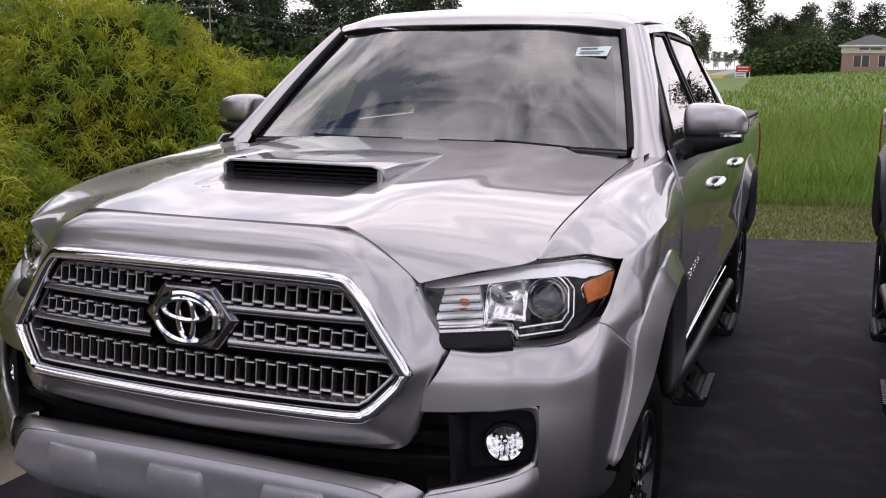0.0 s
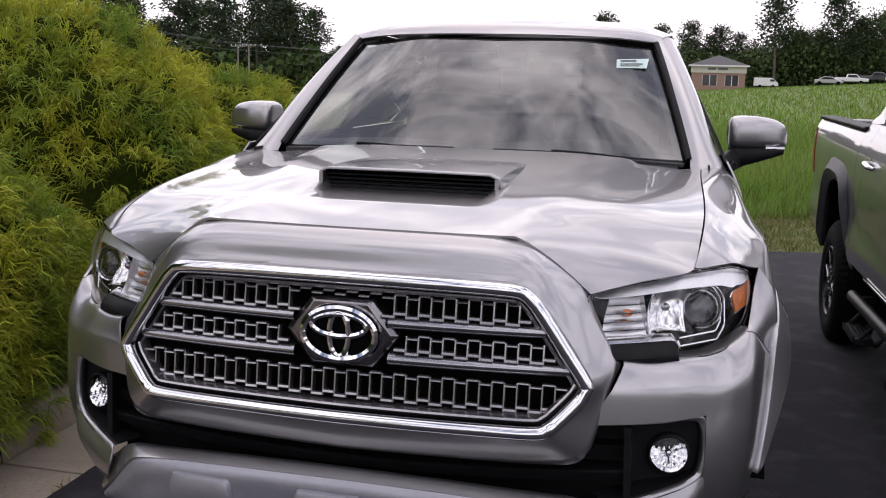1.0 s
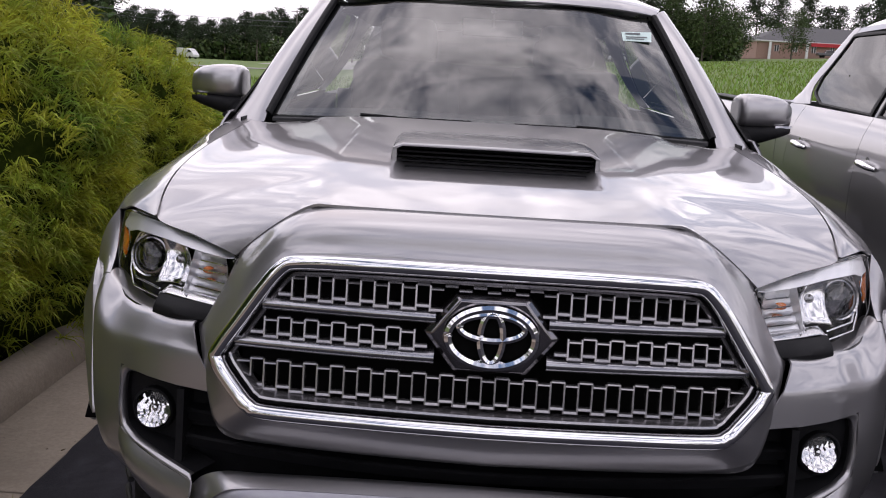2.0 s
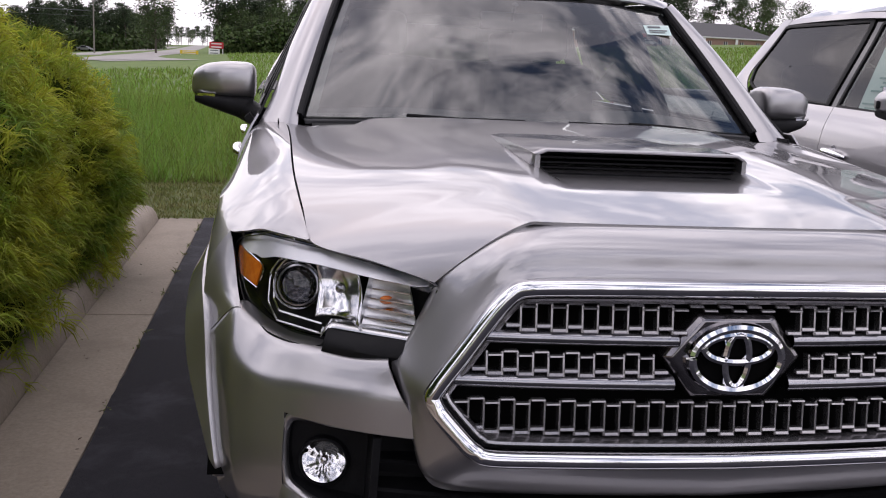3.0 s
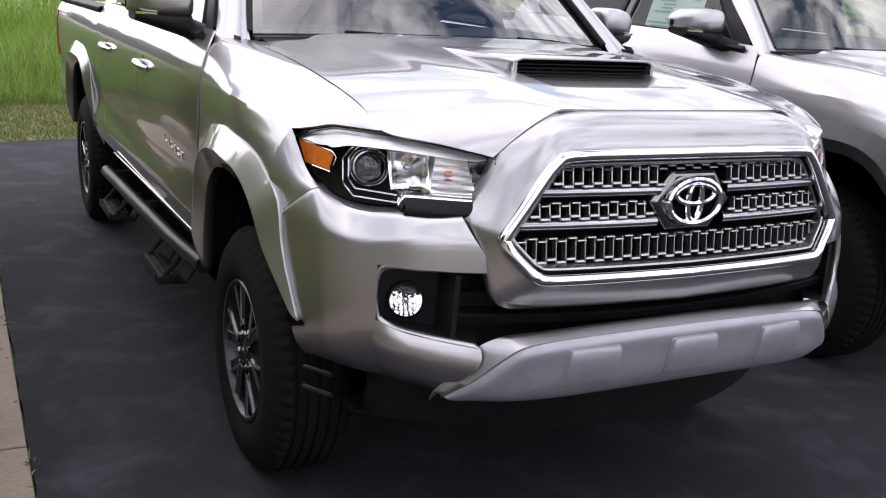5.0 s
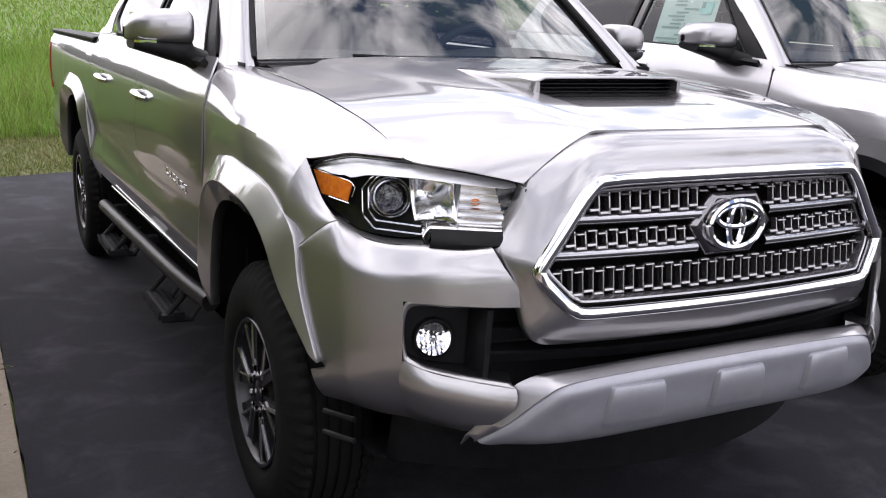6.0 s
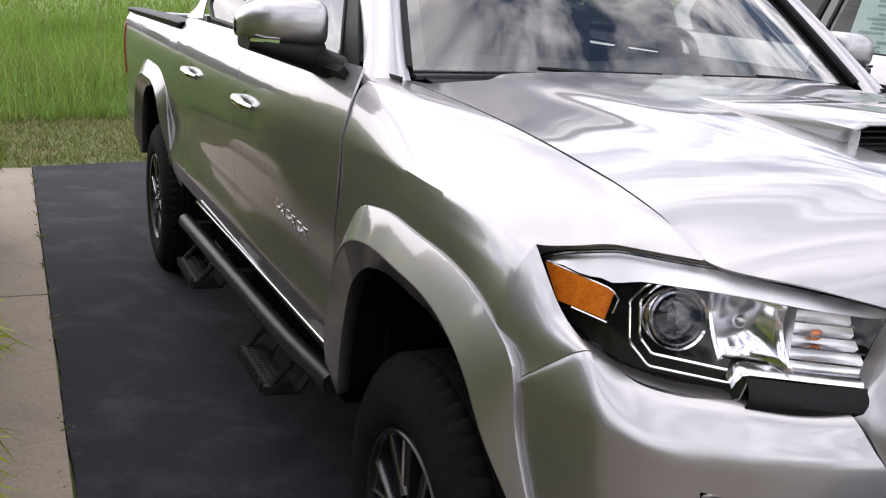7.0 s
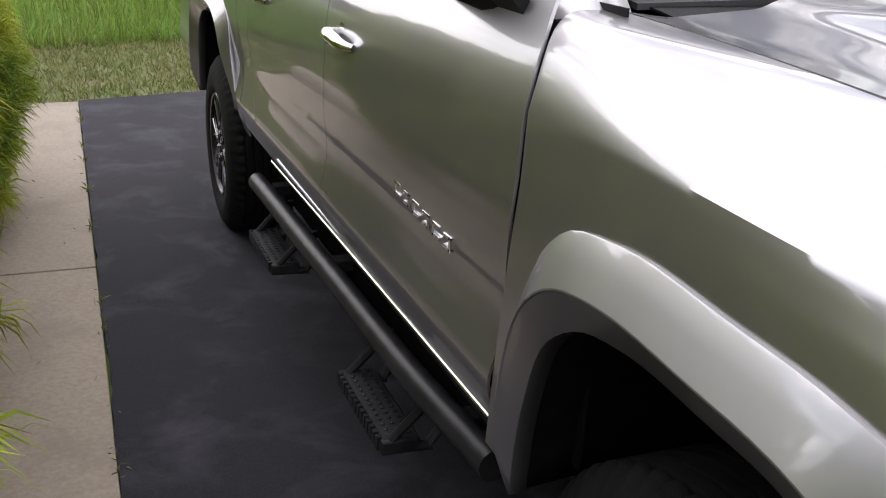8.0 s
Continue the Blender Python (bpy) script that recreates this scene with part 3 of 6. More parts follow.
    for pts in ([(.852, 1.087), (.806, 1.073), (.801, 1.060), (.808, 1.040)], [(.840, 1.032), (.814, 1.025)]):
        part("marker_strip", Build().tube(line([pt(x, z, .006) for x, z in pts], 14), .0016, 5), LAMP_SILVER, h)
    return h


GR_IN = [(0, .012, 1.136), (.22, .016, 1.135), (.34, .024, 1.132), (.388, .031, 1.124), (.424, .032, 1.09), (.479, .034, 1.01), (.521, .036, .948), (.530, .036, .924), (.516, .030, .893), (.479, .013, .852), (.454, .002, .831), (.412, -.004, .818), (.20, -.010, .813), (0, -.012, .811)]
GR_OUT = [(0, .085, 1.2105), (.24, .090, 1.2085), (.36, .098, 1.2035), (.418, .110, 1.189), (.452, .117, 1.159), (.494, .128, 1.105), (.543, .134, 1.00), (.574, .118, .956), (.556, .080, .907), (.538, .056, .838), (.522, .046, .787), (.476, .036, .757), (.25, .016, .752), (0, .008, .750)]


def grille_half(z, inset=.050):
    """Half width of the grille opening at height z."""
    pts = [(.811, .40), (.831, .454), (.852, .479), (.893, .516), (.924, .530), (.948, .521), (1.01, .479), (1.09, .424), (1.124, .388), (1.136, .34)]
    return curve1(pts, z) - inset


def grille(truck, fine=True):
    g = new("grille")
    g.parent = truck
    out = np.array(by_knots(GR_IN, 6))
    n = len(out) - 1
    def ring(inset, dy):
        pts = []
        for k, p in enumerate(out):
            t = out[min(k + 1, n)] - out[max(k - 1, 0)]
            nrm = np.array([t[2], 0, -t[0]])
            nrm = nrm / (np.linalg.norm(nrm) + 1e-9)
            if nrm[0] * (0 - p[0]) + nrm[2] * (.985 - p[2]) < 0: nrm = -nrm
            if k in (0, n): nrm = np.array([0, 0, -1.0 if k == 0 else 1.0])
            q = p + nrm * inset
            pts.append((max(q[0], 0), p[1] + dy, q[2]))
        half = pts
        return half + [(-a, b, c) for a, b, c in reversed(half[1:-1])]
    def hoop(specs):
        b = Build()
        rows = [ring(i, d) for i, d in specs]
        b.grid(rows, 1, close=True)
        return b
    bulge = [(.0145 - .0145 * math.cos(a), -.006 - .013 * math.sin(a)) for a in np.linspace(0, math.pi, 11)]
    part("chrome_frame", hoop([(.0, .012)] + bulge + [(.029, .012)]), CHROME, g, "chrome grille frame")
    part("frame_channel", hoop([(.029, .008), (.030, .014), (.036, .016)]), BLACK, g)
    part("inner_frame", hoop([(.035, .020), (.035, .006), (.038, .002), (.042, .004), (.044, .012), (.044, .04)]), GRILLE_GREY, g)
    # near-black sheet standing in for the shaded depth behind the slats
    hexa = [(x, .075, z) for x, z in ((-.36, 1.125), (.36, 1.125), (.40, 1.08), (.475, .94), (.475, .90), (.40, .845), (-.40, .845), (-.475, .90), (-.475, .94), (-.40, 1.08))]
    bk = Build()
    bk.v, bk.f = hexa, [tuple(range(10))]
    part("backing", bk, DEAD_BLACK, g, thick=.004)
    # two smooth cross bars
    for z0, z1 in ((1.016, 1.044), (.938, .967)):
        w0 = grille_half((z0 + z1) / 2, .037)
        for side in (-1, 1):   # from the badge plate outwards
            rows = []
            for k in range(-1, 10):
                a = radians(-90 + 22.5 * min(max(k, 0), 8))
                dy, z = (.014 - .020 * math.cos(a) if 0 <= k <= 8 else .05), (z0 + z1) / 2 + (z1 - z0) / 2 * math.sin(a)
                rows.append([(x, .010 + .035 * (abs(x) / .5) ** 2 + dy, z) for x in np.linspace(.104, w0, 14)])
            part("cross_bar", Build().grid(rows, side), DARK_CHROME, g, "smooth dark chrome bar")
    # upright slats with stepped ledges between them
    pitch = .0258
    def behind_plate(x, z, room):
        """Whether a slat or ledge here would stand behind the badge plate."""
        return abs(z - 1.001) < .076 and abs(x) < .129 - .059 * min(1, abs(z - 1.001) / .076) + room
    bands = ((.866, .936), (.970, 1.014), (1.047, 1.101)) if fine else ()
    for z0, z1 in bands:
        h = z1 - z0
        slat = Build()
        for z, y in ((-h / 2 - .005, -.006), (-h / 4, -.003), (h / 2 - .22 * h, .002)):   # leans back, thicker behind
            slat.v += [(-.0022, y + .016, z), (-.0016, y, z), (.0016, y, z), (.0022, y + .016, z)]
        slat.f = [(4 * j + i, 4 * j + i + 1, 4 * j + i + 5, 4 * j + i + 4) for j in range(2) for i in range(3)]
        slat = slat.data("slat", GRILLE_GREY, 0)
        ledges = (Build().prism([(-.003, -.0022), (-.005, -.0008), (-.003, .0014), (.006, .0020), (.006, -.0022)], 0, -.0118, .0118).data("ledge", GRILLE_GREY, 0),
                  Build().prism([(-.005, -.0045), (-.007, -.0025), (-.004, .0012), (.004, .0022), (.004, -.0045)], 0, -.0118, .0118).data("ledge", GRILLE_GREY, 0))
        for k in range(-18, 19):
            x = (k + .5) * pitch
            if abs(x) < grille_half((z0 + z1) / 2) and not behind_plate(x, min(max(1.001, z0), z0 + .78 * h), .004):
                ob = part("slat", slat, None, g)
                ob.location = (x, .014 + .035 * (abs(x) / .5) ** 2, (z0 + z1) / 2)
            xl = k * pitch
            step = .0035 if k % 2 else -.0035
            for zl, ledge in ((z1 - .25 * h, ledges[0]), (z0 + .003, ledges[1])):
                if abs(xl) < grille_half(zl) - .004 and not behind_plate(xl, zl, .008):
                    ob = part("ledge", ledge, None, g)
                    ob.location = (xl, .012 + .035 * (abs(xl) / .5) ** 2, zl + step)
    # emblem: six-sided dark plate with a chrome oval
    plate = Build()
    hexa = [(.129, 1.001), (.070, 1.077), (-.070, 1.077), (-.129, 1.001), (-.070, .925), (.070, .925)]
    rows = []
    for s, y in ((1.0, .070), (1.0, .032), (.97, .020), (.86, .012)):
        rows.append([(x * s, y, 1.001 + (z - 1.001) * s) for x, z in hexa])
    plate.grid(rows, 1, close=True)
    c0 = len(plate.v) - 6
    plate.f.append(tuple(c0 + k for k in range(6)))
    pl = part("emblem_plate", plate, PLATE, g, "dark chrome six-sided badge plate", smooth=20, bevel=.003)
    def oval(cx, cz, a, b, r, y=.005):
        pts = [(cx + a * math.cos(t), y, cz + b * math.sin(t)) for t in np.linspace(0, 2 * math.pi, 49)]
        return Build().tube(pts, r, 8, caps=False)
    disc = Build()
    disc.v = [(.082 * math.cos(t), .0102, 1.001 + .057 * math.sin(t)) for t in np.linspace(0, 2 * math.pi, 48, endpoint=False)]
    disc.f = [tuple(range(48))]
    part("badge_field", disc, DEAD_BLACK, pl, "gloss black badge field")
    part("badge_ring", oval(0, 1.001, .080, .055, .0095), CHROME, pl, "chrome oval ring")
    part("badge_ring", oval(0, 1.020, .060, .024, .0078), CHROME, pl, "chrome oval ring")
    part("badge_ring", oval(0, 1.001, .021, .048, .0078), CHROME, pl, "chrome oval ring")
    return g


def mirror(side, truck):
    m = new("side_mirror")
    m.parent = truck
    # shell: rounded box lofted from the door outwards
    def ring(x, y0, y1, z0, z1, p=3.2, n=28):
        cy, cz, ry, rz = (y0 + y1) / 2, (z0 + z1) / 2, (y1 - y0) / 2, (z1 - z0) / 2
        pts = []
        for k in range(n):
            t = 2 * math.pi * k / n
            c, s = math.cos(t), math.sin(t)
            pts.append((x, cy + ry * math.copysign(abs(c) ** (2 / p), c), cz + rz * math.copysign(abs(s) ** (2 / p), s)))
        return pts
    stations = [(.872, 1.640, 1.735, 1.340, 1.400), (.878, 1.610, 1.745, 1.322, 1.418), (.90, 1.595, 1.752, 1.316, 1.430), (.97, 1.600, 1.762, 1.316, 1.430), (1.03, 1.625, 1.775, 1.318, 1.420), (1.065, 1.660, 1.785, 1.322, 1.402), (1.078, 1.70, 1.785, 1.328, 1.382), (1.082, 1.735, 1.765, 1.335, 1.365)]
    rows = np.array([ring(*s) for s in stations])
    rows = np.stack([by_knots(rows[:, k], 4) for k in range(rows.shape[1])], 1)
    cap = Build().grid(rows, side, close=True)
    cap.f.append(tuple(range(28)))
    part("mirror_cap", cap, PAINT, m, "silver painted mirror cap")
    rows = [ring(s[0] + .002, s[1] - .003, s[2] + .004, 1.326 - (.082 - .30 * max(0, s[0] - .88)), 1.332, 3.0) for s in stations[1:-2]]
    low = Build().grid(rows, side, close=True)
    low.f += [tuple(range(28)), tuple(len(low.v) - 28 + k for k in range(28))]
    part("lower_shell", low, BLACK, m, "black lower mirror shell")
    sig = [[(x, 1.608 + 1.1 * max(0, x - .95) ** 1.5 - .0015, z) for x in np.linspace(1.00, 1.066, 10)] for z in (1.322, 1.326, 1.330)]
    part("turn_strip", Build().grid(sig, side), CHROME, m, thick=.004)
    arm = [(.835, 1.50, 1.262), (.86, 1.56, 1.268), (.90, 1.63, 1.285), (.94, 1.66, 1.300)]
    part("mirror_arm", Build().tube([(side * a, b, c) for a, b, c in spline(arm, 10)], .036, 12), BLACK, m)
    foot = [[(side_x(1.26, 1.5) - .014 + .03 * t, 1.45 + .14 * u, 1.245 + .035 * t) for u in np.linspace(0, 1, 6)] for t in (0, .5, 1)]
    part("mirror_foot", Build().grid(foot, side), BLACK, m, thick=.02)
    gl = [[(x, 1.766 + .10 * max(0, x - .97), z) for x in np.linspace(.895, 1.055, 8)] for z in np.linspace(1.325, 1.415, 6)]
    part("mirror_glass", Build().grid(gl, side), MIRROR, m, "mirror glass", thick=.003)
    return m


def door_handle(y, side, truck, parent):
    h = new("door_handle")
    h.parent = parent
    x = side_x(1.09, y)
    rows = []
    for r, d in ((1.0, .001), (.8, .0015), (.3, .002), (0.02, .002)):
        rows.append([(x + d, y + .030 * r * math.cos(t) + .015, 1.098 + .036 * r * math.sin(t)) for t in np.linspace(0, 2 * math.pi, 24, endpoint=False)])
    part("handle_cup", Build().grid(rows, side, close=True), DARK_CHROME, h)
    bar = [(x + .004, y - .082, 1.090), (x + .020, y - .066, 1.094), (x + .028, y - .01, 1.101), (x + .028, y + .04, 1.104), (x + .018, y + .075, 1.104), (x + .002, y + .088, 1.103)]
    p = spline(bar, 18)
    b = Build().tube([(side * a, c, e) for a, c, e in p], [.010 + .006 * math.sin(math.pi * k / 18) for k in range(19)], 12)
    part("pull_bar", b, LAMP_SILVER, h, "bright silver pull handle")
    return h


def side_step(side, truck):
    s = new("side_step")
    s.parent = truck
    bar = [(.886, 1.440, .488), (.892, 1.52, .488), (.898, 1.60, .487), (.915, 2.4, .472), (.924, 3.20, .458), (.926, 3.32, .456)]
    part("step_bar", Build().tube([(side * a, b, c) for a, b, c in spline(bar, 60)], .031, 16), POWDER, s, "black tubular side bar")
    for y0, xo in ((1.765, .985), (2.785, .995)):
        y1 = y0 + .33
        zt, xi = .358, xo - .088
        tread = Build()
        tread.box((xi, y0, zt - .035), (xo, y1, zt))
        tr = part("step_tread", tread if side > 0 else Build().box((-xo, y0, zt - .035), (-xi, y1, zt)), POWDER, s, bevel=.006)
        grip = Build()
        for k in range(14):
            yy = y0 + .022 + k * (y1 - y0 - .044) / 13
            grip.box((xo - .006, yy - .007, zt - .026), (xo + .006, yy + .007, zt + .004))
            for xx in (xo - .024, xo - .046, xo - .068):
                grip.ball((xx, yy, zt + .001), (.006, .004, .003), 6, 4)
        grip.v = [(side * a, b, c) for a, b, c in grip.v]
        tagged(part("grip_strip", grip, RIM_DARK, tr, smooth=0), "raised grip studs on the step", kind="stuff")
        for yy in (y0 + .012, y1 - .012):
            arm = Build()
            arm.tube([(side * a, b, c) for a, b, c in [(xo - .02, yy, zt - .01), (xi + .005, yy - .01, zt + .06), (.89, yy - .015, .47)]], .011, 8)
            arm.tube([(side * a, b, c) for a, b, c in [(xi - .02, yy, zt - .03), (xi - .06, yy, zt + .02), (.86, yy, .45)]], .011, 8)
            arm.tube([(side * a, b, c) for a, b, c in [(xo - .01, yy, zt - .025), (xi - .03, yy, zt - .03)]], .012, 8)
            part("step_arm", arm, POWDER, s)
    for yy in (1.60, 2.45, 3.15):
        part("bracket", Build().box((min(side * .70, side * .90), yy, .455), (max(side * .70, side * .90), yy + .05, .485)), POWDER, s)
    return s


# the seam between the bumper's corner and the fender
SEAM = [(.842, .360, .984), (.862, .378, .976), (.909, .458, .905)]


def bumper(truck):
    b = new("front_bumper")
    b.parent = truck
    for side in (-1, 1):
        shell = Build()
        T = [(.582, .113, .957), (.645, .158, .950), (.700, .208, .950), (.757, .270, .947), (.800, .325, .957), *SEAM]
        T0 = [(x - .012, y + .05, z + .004) for x, y, z in T]
        K1 = [(.566, .083, .917), (.62, .110, .917), (.70, .166, .912), (.766, .226, .904), (.814, .266, .903), (.856, .314, .925), (.876, .368, .925), (.911, .472, .886)]
        K2 = [(.558, .073, .904), (.62, .100, .903), (.70, .153, .897), (.766, .210, .886), (.815, .254, .886), (.856, .302, .886), (.874, .352, .886), (.911, .478, .862)]
        B = [(.522, .056, .840), (.61, .088, .840), (.69, .138, .839), (.756, .194, .840), (.813, .248, .844), (.856, .298, .846), (.874, .345, .846), (.909, .470, .840)]
        C1 = [(.522, .056, .78), (.61, .085, .78), (.69, .13, .78), (.760, .185, .775), (.814, .238, .770), (.854, .288, .770), (.870, .335, .770), (.905, .448, .760)]
        C2 = [(.522, .056, .70), (.61, .085, .70), (.69, .13, .70), (.758, .187, .690), (.812, .238, .688), (.850, .285, .686), (.866, .330, .683), (.895, .415, .675)]
        C3 = [(.522, .056, .60), (.61, .085, .60), (.69, .13, .60), (.742, .210, .600), (.792, .255, .600), (.832, .300, .600), (.848, .340, .600), (.882, .402, .598)]
        C4 = [(.522, .056, .53), (.61, .085, .53), (.66, .20, .53), (.70, .255, .535), (.745, .300, .535), (.785, .345, .540), (.81, .385, .543), (.845, .430, .545)]
        per = 6
        along = np.stack([np.concatenate([by_knots(r[:6], per), by_knots(r[5:], per)[1:]]) for r in (T0, T, K1, K2, B, C1, C2, C3, C4)])   # folded at the corner
        g = np.stack([by_knots(along[:, k], 4) for k in range(along.shape[1])], 1)
        edge = g[:8].copy()
        for _ in range(2):   # even out the curvature along the rows
            g[:, 1:-1] = (g[:, :-2] + 2 * g[:, 1:-1] + g[:, 2:]) / 4
        for _ in range(2):
            g[1:-1] = (g[:-2] + 2 * g[1:-1] + g[2:]) / 4
        for r in range(8):   # the upper edge keeps its line
            w = min(1, (8 - r) / 4)
            g[r] = edge[r] * w + g[r] * (1 - w)
        shell.grid(g[:17, :3 * per + 1], side).grid(g[:, 3 * per:], side)
        W0 = [(.560, .026, .668), (.65, .094, .676), (.725, .156, .690), (.758, .184, .706)]
        W1 = [(.560, .018, .650), (.655, .086, .660), (.735, .152, .672), (.762, .186, .688)]
        W2 = [(.600, .064, .575), (.66, .110, .582), (.72, .172, .592), (.744, .208, .600)]
        W3 = [(.625, .13, .540), (.65, .17, .538), (.68, .22, .535), (.70, .25, .535)]
        part("bumper_shell", shell, PAINT, b, thick=.004, smooth=35)
        part("lower_wing", Build().grid(loft([W0, W1, W2, W3], 16, 14), side), PAINT, b, thick=.004, smooth=35)
        # rounded lip of the lamp opening
        square = [(.560, .026, .668), (.65, .094, .676), (.725, .154, .690), (.757, .183, .704), (.762, .187, .765), (.758, .192, .830), (.752, .188, .840), (.69, .137, .841), (.61, .087, .842), (.535, .058, .842)]
        rounded = [(.570, .034, .684), (.65, .096, .692), (.712, .146, .704), (.738, .168, .724), (.744, .176, .765), (.738, .175, .802), (.712, .155, .820), (.66, .116, .826), (.60, .087, .828), (.540, .064, .830)]
        sq, ro = polyline(square, 60), spline(rounded, 60)
        ro = sq * .55 + ro * .45 + np.array([0, .006, 0])
        part("opening_lip", Build().grid([sq, sq * .4 + ro * .6 + np.array([0, .001, 0]), ro + np.array([0, .004, 0]), ro + np.array([-.004, .012, 0])], side), PAINT, b, smooth=29, thick=.002)
        part("opening_wall", Build().grid([ro + np.array([-.004, .012, 0]), ro + np.array([-.03, .07, 0])], side), BLACK, b, thick=.002)
        # lamp pocket
        pocket = [[(x, .155 + .30 * max(0, x - .55) , z) for x in np.linspace(.50, .745, 8)] for z in np.linspace(.655, .85, 6)]
        part("lamp_pocket", Build().grid(pocket, side), BLACK, b, thick=.004)
        cyl = Build().prism([(.612, .672), (.606, .832), (.592, .832), (.598, .672)], 1, .085, .20)
        cyl.v = [(side * a, c, e) for a, c, e in cyl.v]
        part("pocket_wall", cyl, BLACK, b)
        # fog lamp
        f = new("fog_lamp")
        f.parent = b
        m = Matrix.Translation((side * .685, .182, .750)) @ Vector((side * .22, -.97, 0)).to_track_quat("Z", "Y").to_matrix().to_4x4()
        def put(bb):
            bb.v = [tuple(m @ Vector(p)) for p in bb.v]
            return bb
        part("lamp_ring", put(Build().lathe([(-.03, .047), (.006, .046), (.009, .043), (.004, .040)], 36, axis=2)), BLACK, f)
        facet = Build()
        rr = []
        for r, d in ((.040, .003), (.034, -.004), (.028, -.010), (.022, -.014), (.016, -.018), (.010, -.020), (.003, -.021)):
            rr.append([(r * math.cos(t), r * math.sin(t), d * .2 + .0016 * math.sin(560 * r * math.cos(t))) for k, t in enumerate(np.linspace(0, 2 * math.pi, 48, endpoint=False))])
        facet.grid(rr, 1, close=True)
        up = Matrix.Translation((side * .685, .184, .750)) @ Vector((side * .20, -.86, .46)).to_track_quat("Z", "Y").to_matrix().to_4x4()
        facet.v = [tuple(up @ Vector(p)) for p in facet.v]
        part("lamp_reflector", facet, LAMP_SILVER, f, "fluted chrome fog lamp reflector", smooth=20)
        part("bulb_cover", put(Build().ball((0, 0, -.006), .009, 12, 8)), CHROME, f)
        ln = part("lamp_lens", facing(put(Build().lathe([(.004, .041), (.010, .034), (.014, .018), (.015, .0005)], 32, axis=2)), (side * .22, -.97, 0)), LENS, f, "clear round fog lamp lens")
        ln.visible_shadow = False
        # black filler under the headlight
        fill = [[(.545, .132, .992), (.60, .162, .990), (.683, .220, .988)], [(.562, .120, .968), (.62, .146, .966), (.692, .200, .960)], [(.575, .150, .944), (.63, .170, .940), (.695, .215, .938)]]
        part("filler_panel", Build().grid(loft(fill, 12, 6), side), BLACK, b, "black trim under the headlight", thick=.004)
        # tow tabs under the corner
        for dz in (0, .055):
            part("lower_strake", Build().tube([(side * a, c, e) for a, c, e in spline([(.797, .355, .502 - dz), (.818, .40, .499 - dz), (.838, .45, .495 - dz)], 6)], .007, 8), POWDER, b)
    # lower opening: back panel and bars
    part("lower_backing", Build().box((-.60, .15, .58), (.60, .16, .83)), BLACK, b)
    for z0, z1, y0, y1 in ((.711, .728, .050, .100), (.764, .777, .062, .112)):
        rows = [[(x, y0 + (y1 - y0) * (abs(x) / .59) ** 2 + dy, z0 + (z1 - z0) * (abs(x) / .59) ** 2 + dz) for x in np.linspace(-.60, .60, 31)]
                for dy, dz in ((.08, -.024), (.010, -.022), (.004, -.010), (.0, .0), (.006, .004), (.08, .006))]
        part("lower_bar", Build().grid(rows), BLACK, b, smooth=30)
    # satin lower bar: painted ledge, seam and face, turning down and back at the ends
    K = [[(0, -.005, .712), (.25, -.002, .709), (.42, .012, .700), (.498, .030, .691), (.551, .050, .664), (.600, .068, .600), (.640, .098, .545)],
         [(0, -.050, .704), (.25, -.047, .701), (.40, -.035, .693), (.476, -.020, .679), (.520, .002, .643), (.572, .034, .588), (.625, .080, .538)],
         [(0, -.056, .694), (.25, -.053, .691), (.395, -.041, .682), (.462, -.027, .665), (.505, -.006, .630), (.557, .024, .577), (.612, .074, .532)],
         [(0, -.057, .640), (.25, -.054, .638), (.38, -.044, .632), (.445, -.031, .618), (.49, -.010, .590), (.538, .019, .556), (.597, .070, .528)],
         [(0, -.046, .575), (.25, -.043, .574), (.36, -.035, .570), (.43, -.024, .563), (.48, -.004, .553), (.527, .024, .543), (.587, .074, .524)],
         [(0, -.022, .543), (.25, -.020, .542), (.36, -.012, .539), (.43, .0, .536), (.48, .018, .532), (.522, .042, .528), (.572, .084, .520)],
         [(0, .060, .535), (.25, .060, .535), (.36, .062, .533), (.43, .068, .531), (.48, .078, .529), (.52, .092, .526), (.56, .112, .520)]]
    K[2] = [tuple(.55 * np.array(p) + .45 * np.array(q)) for p, q in zip(K[1], K[2])]   # a narrow seam
    def whole(rows):
        half = [by_knots(r, 6) for r in rows]
        return [np.concatenate([r[:0:-1] * np.array([-1, 1, 1]), r]) for r in half]
    ledge = whole([[(x, y + .02, z - .03) for x, y, z in K[0]], K[0], [tuple(np.array(p) * .6 + np.array(q) * .4 + np.array([0, 0, .004])) for p, q in zip(K[0], K[1])], K[1], [(x, y + .006, z - .006) for x, y, z in K[1]]])
    part("bar_ledge", Build().grid(ledge), PAINT, b, "painted ledge on top of the lower bar", smooth=70, thick=.003)
    face = whole([[(x, y + .008, z + .004) for x, y, z in K[2]]] + K[2:])
    face = np.stack([spline(np.stack(face)[:, q], 22) for q in range(len(face[0]))], 1)
    low = part("lower_bar_cover", Build().grid(face), SKID, b, "satin silver lower bumper bar", smooth=50, thick=.004)
    def face_y(x, z):
        return curve1([(.543, -.022), (.575, -.046), (.640, -.057), (.694, -.056)], z) + .016 * (abs(x) / .4) ** 3
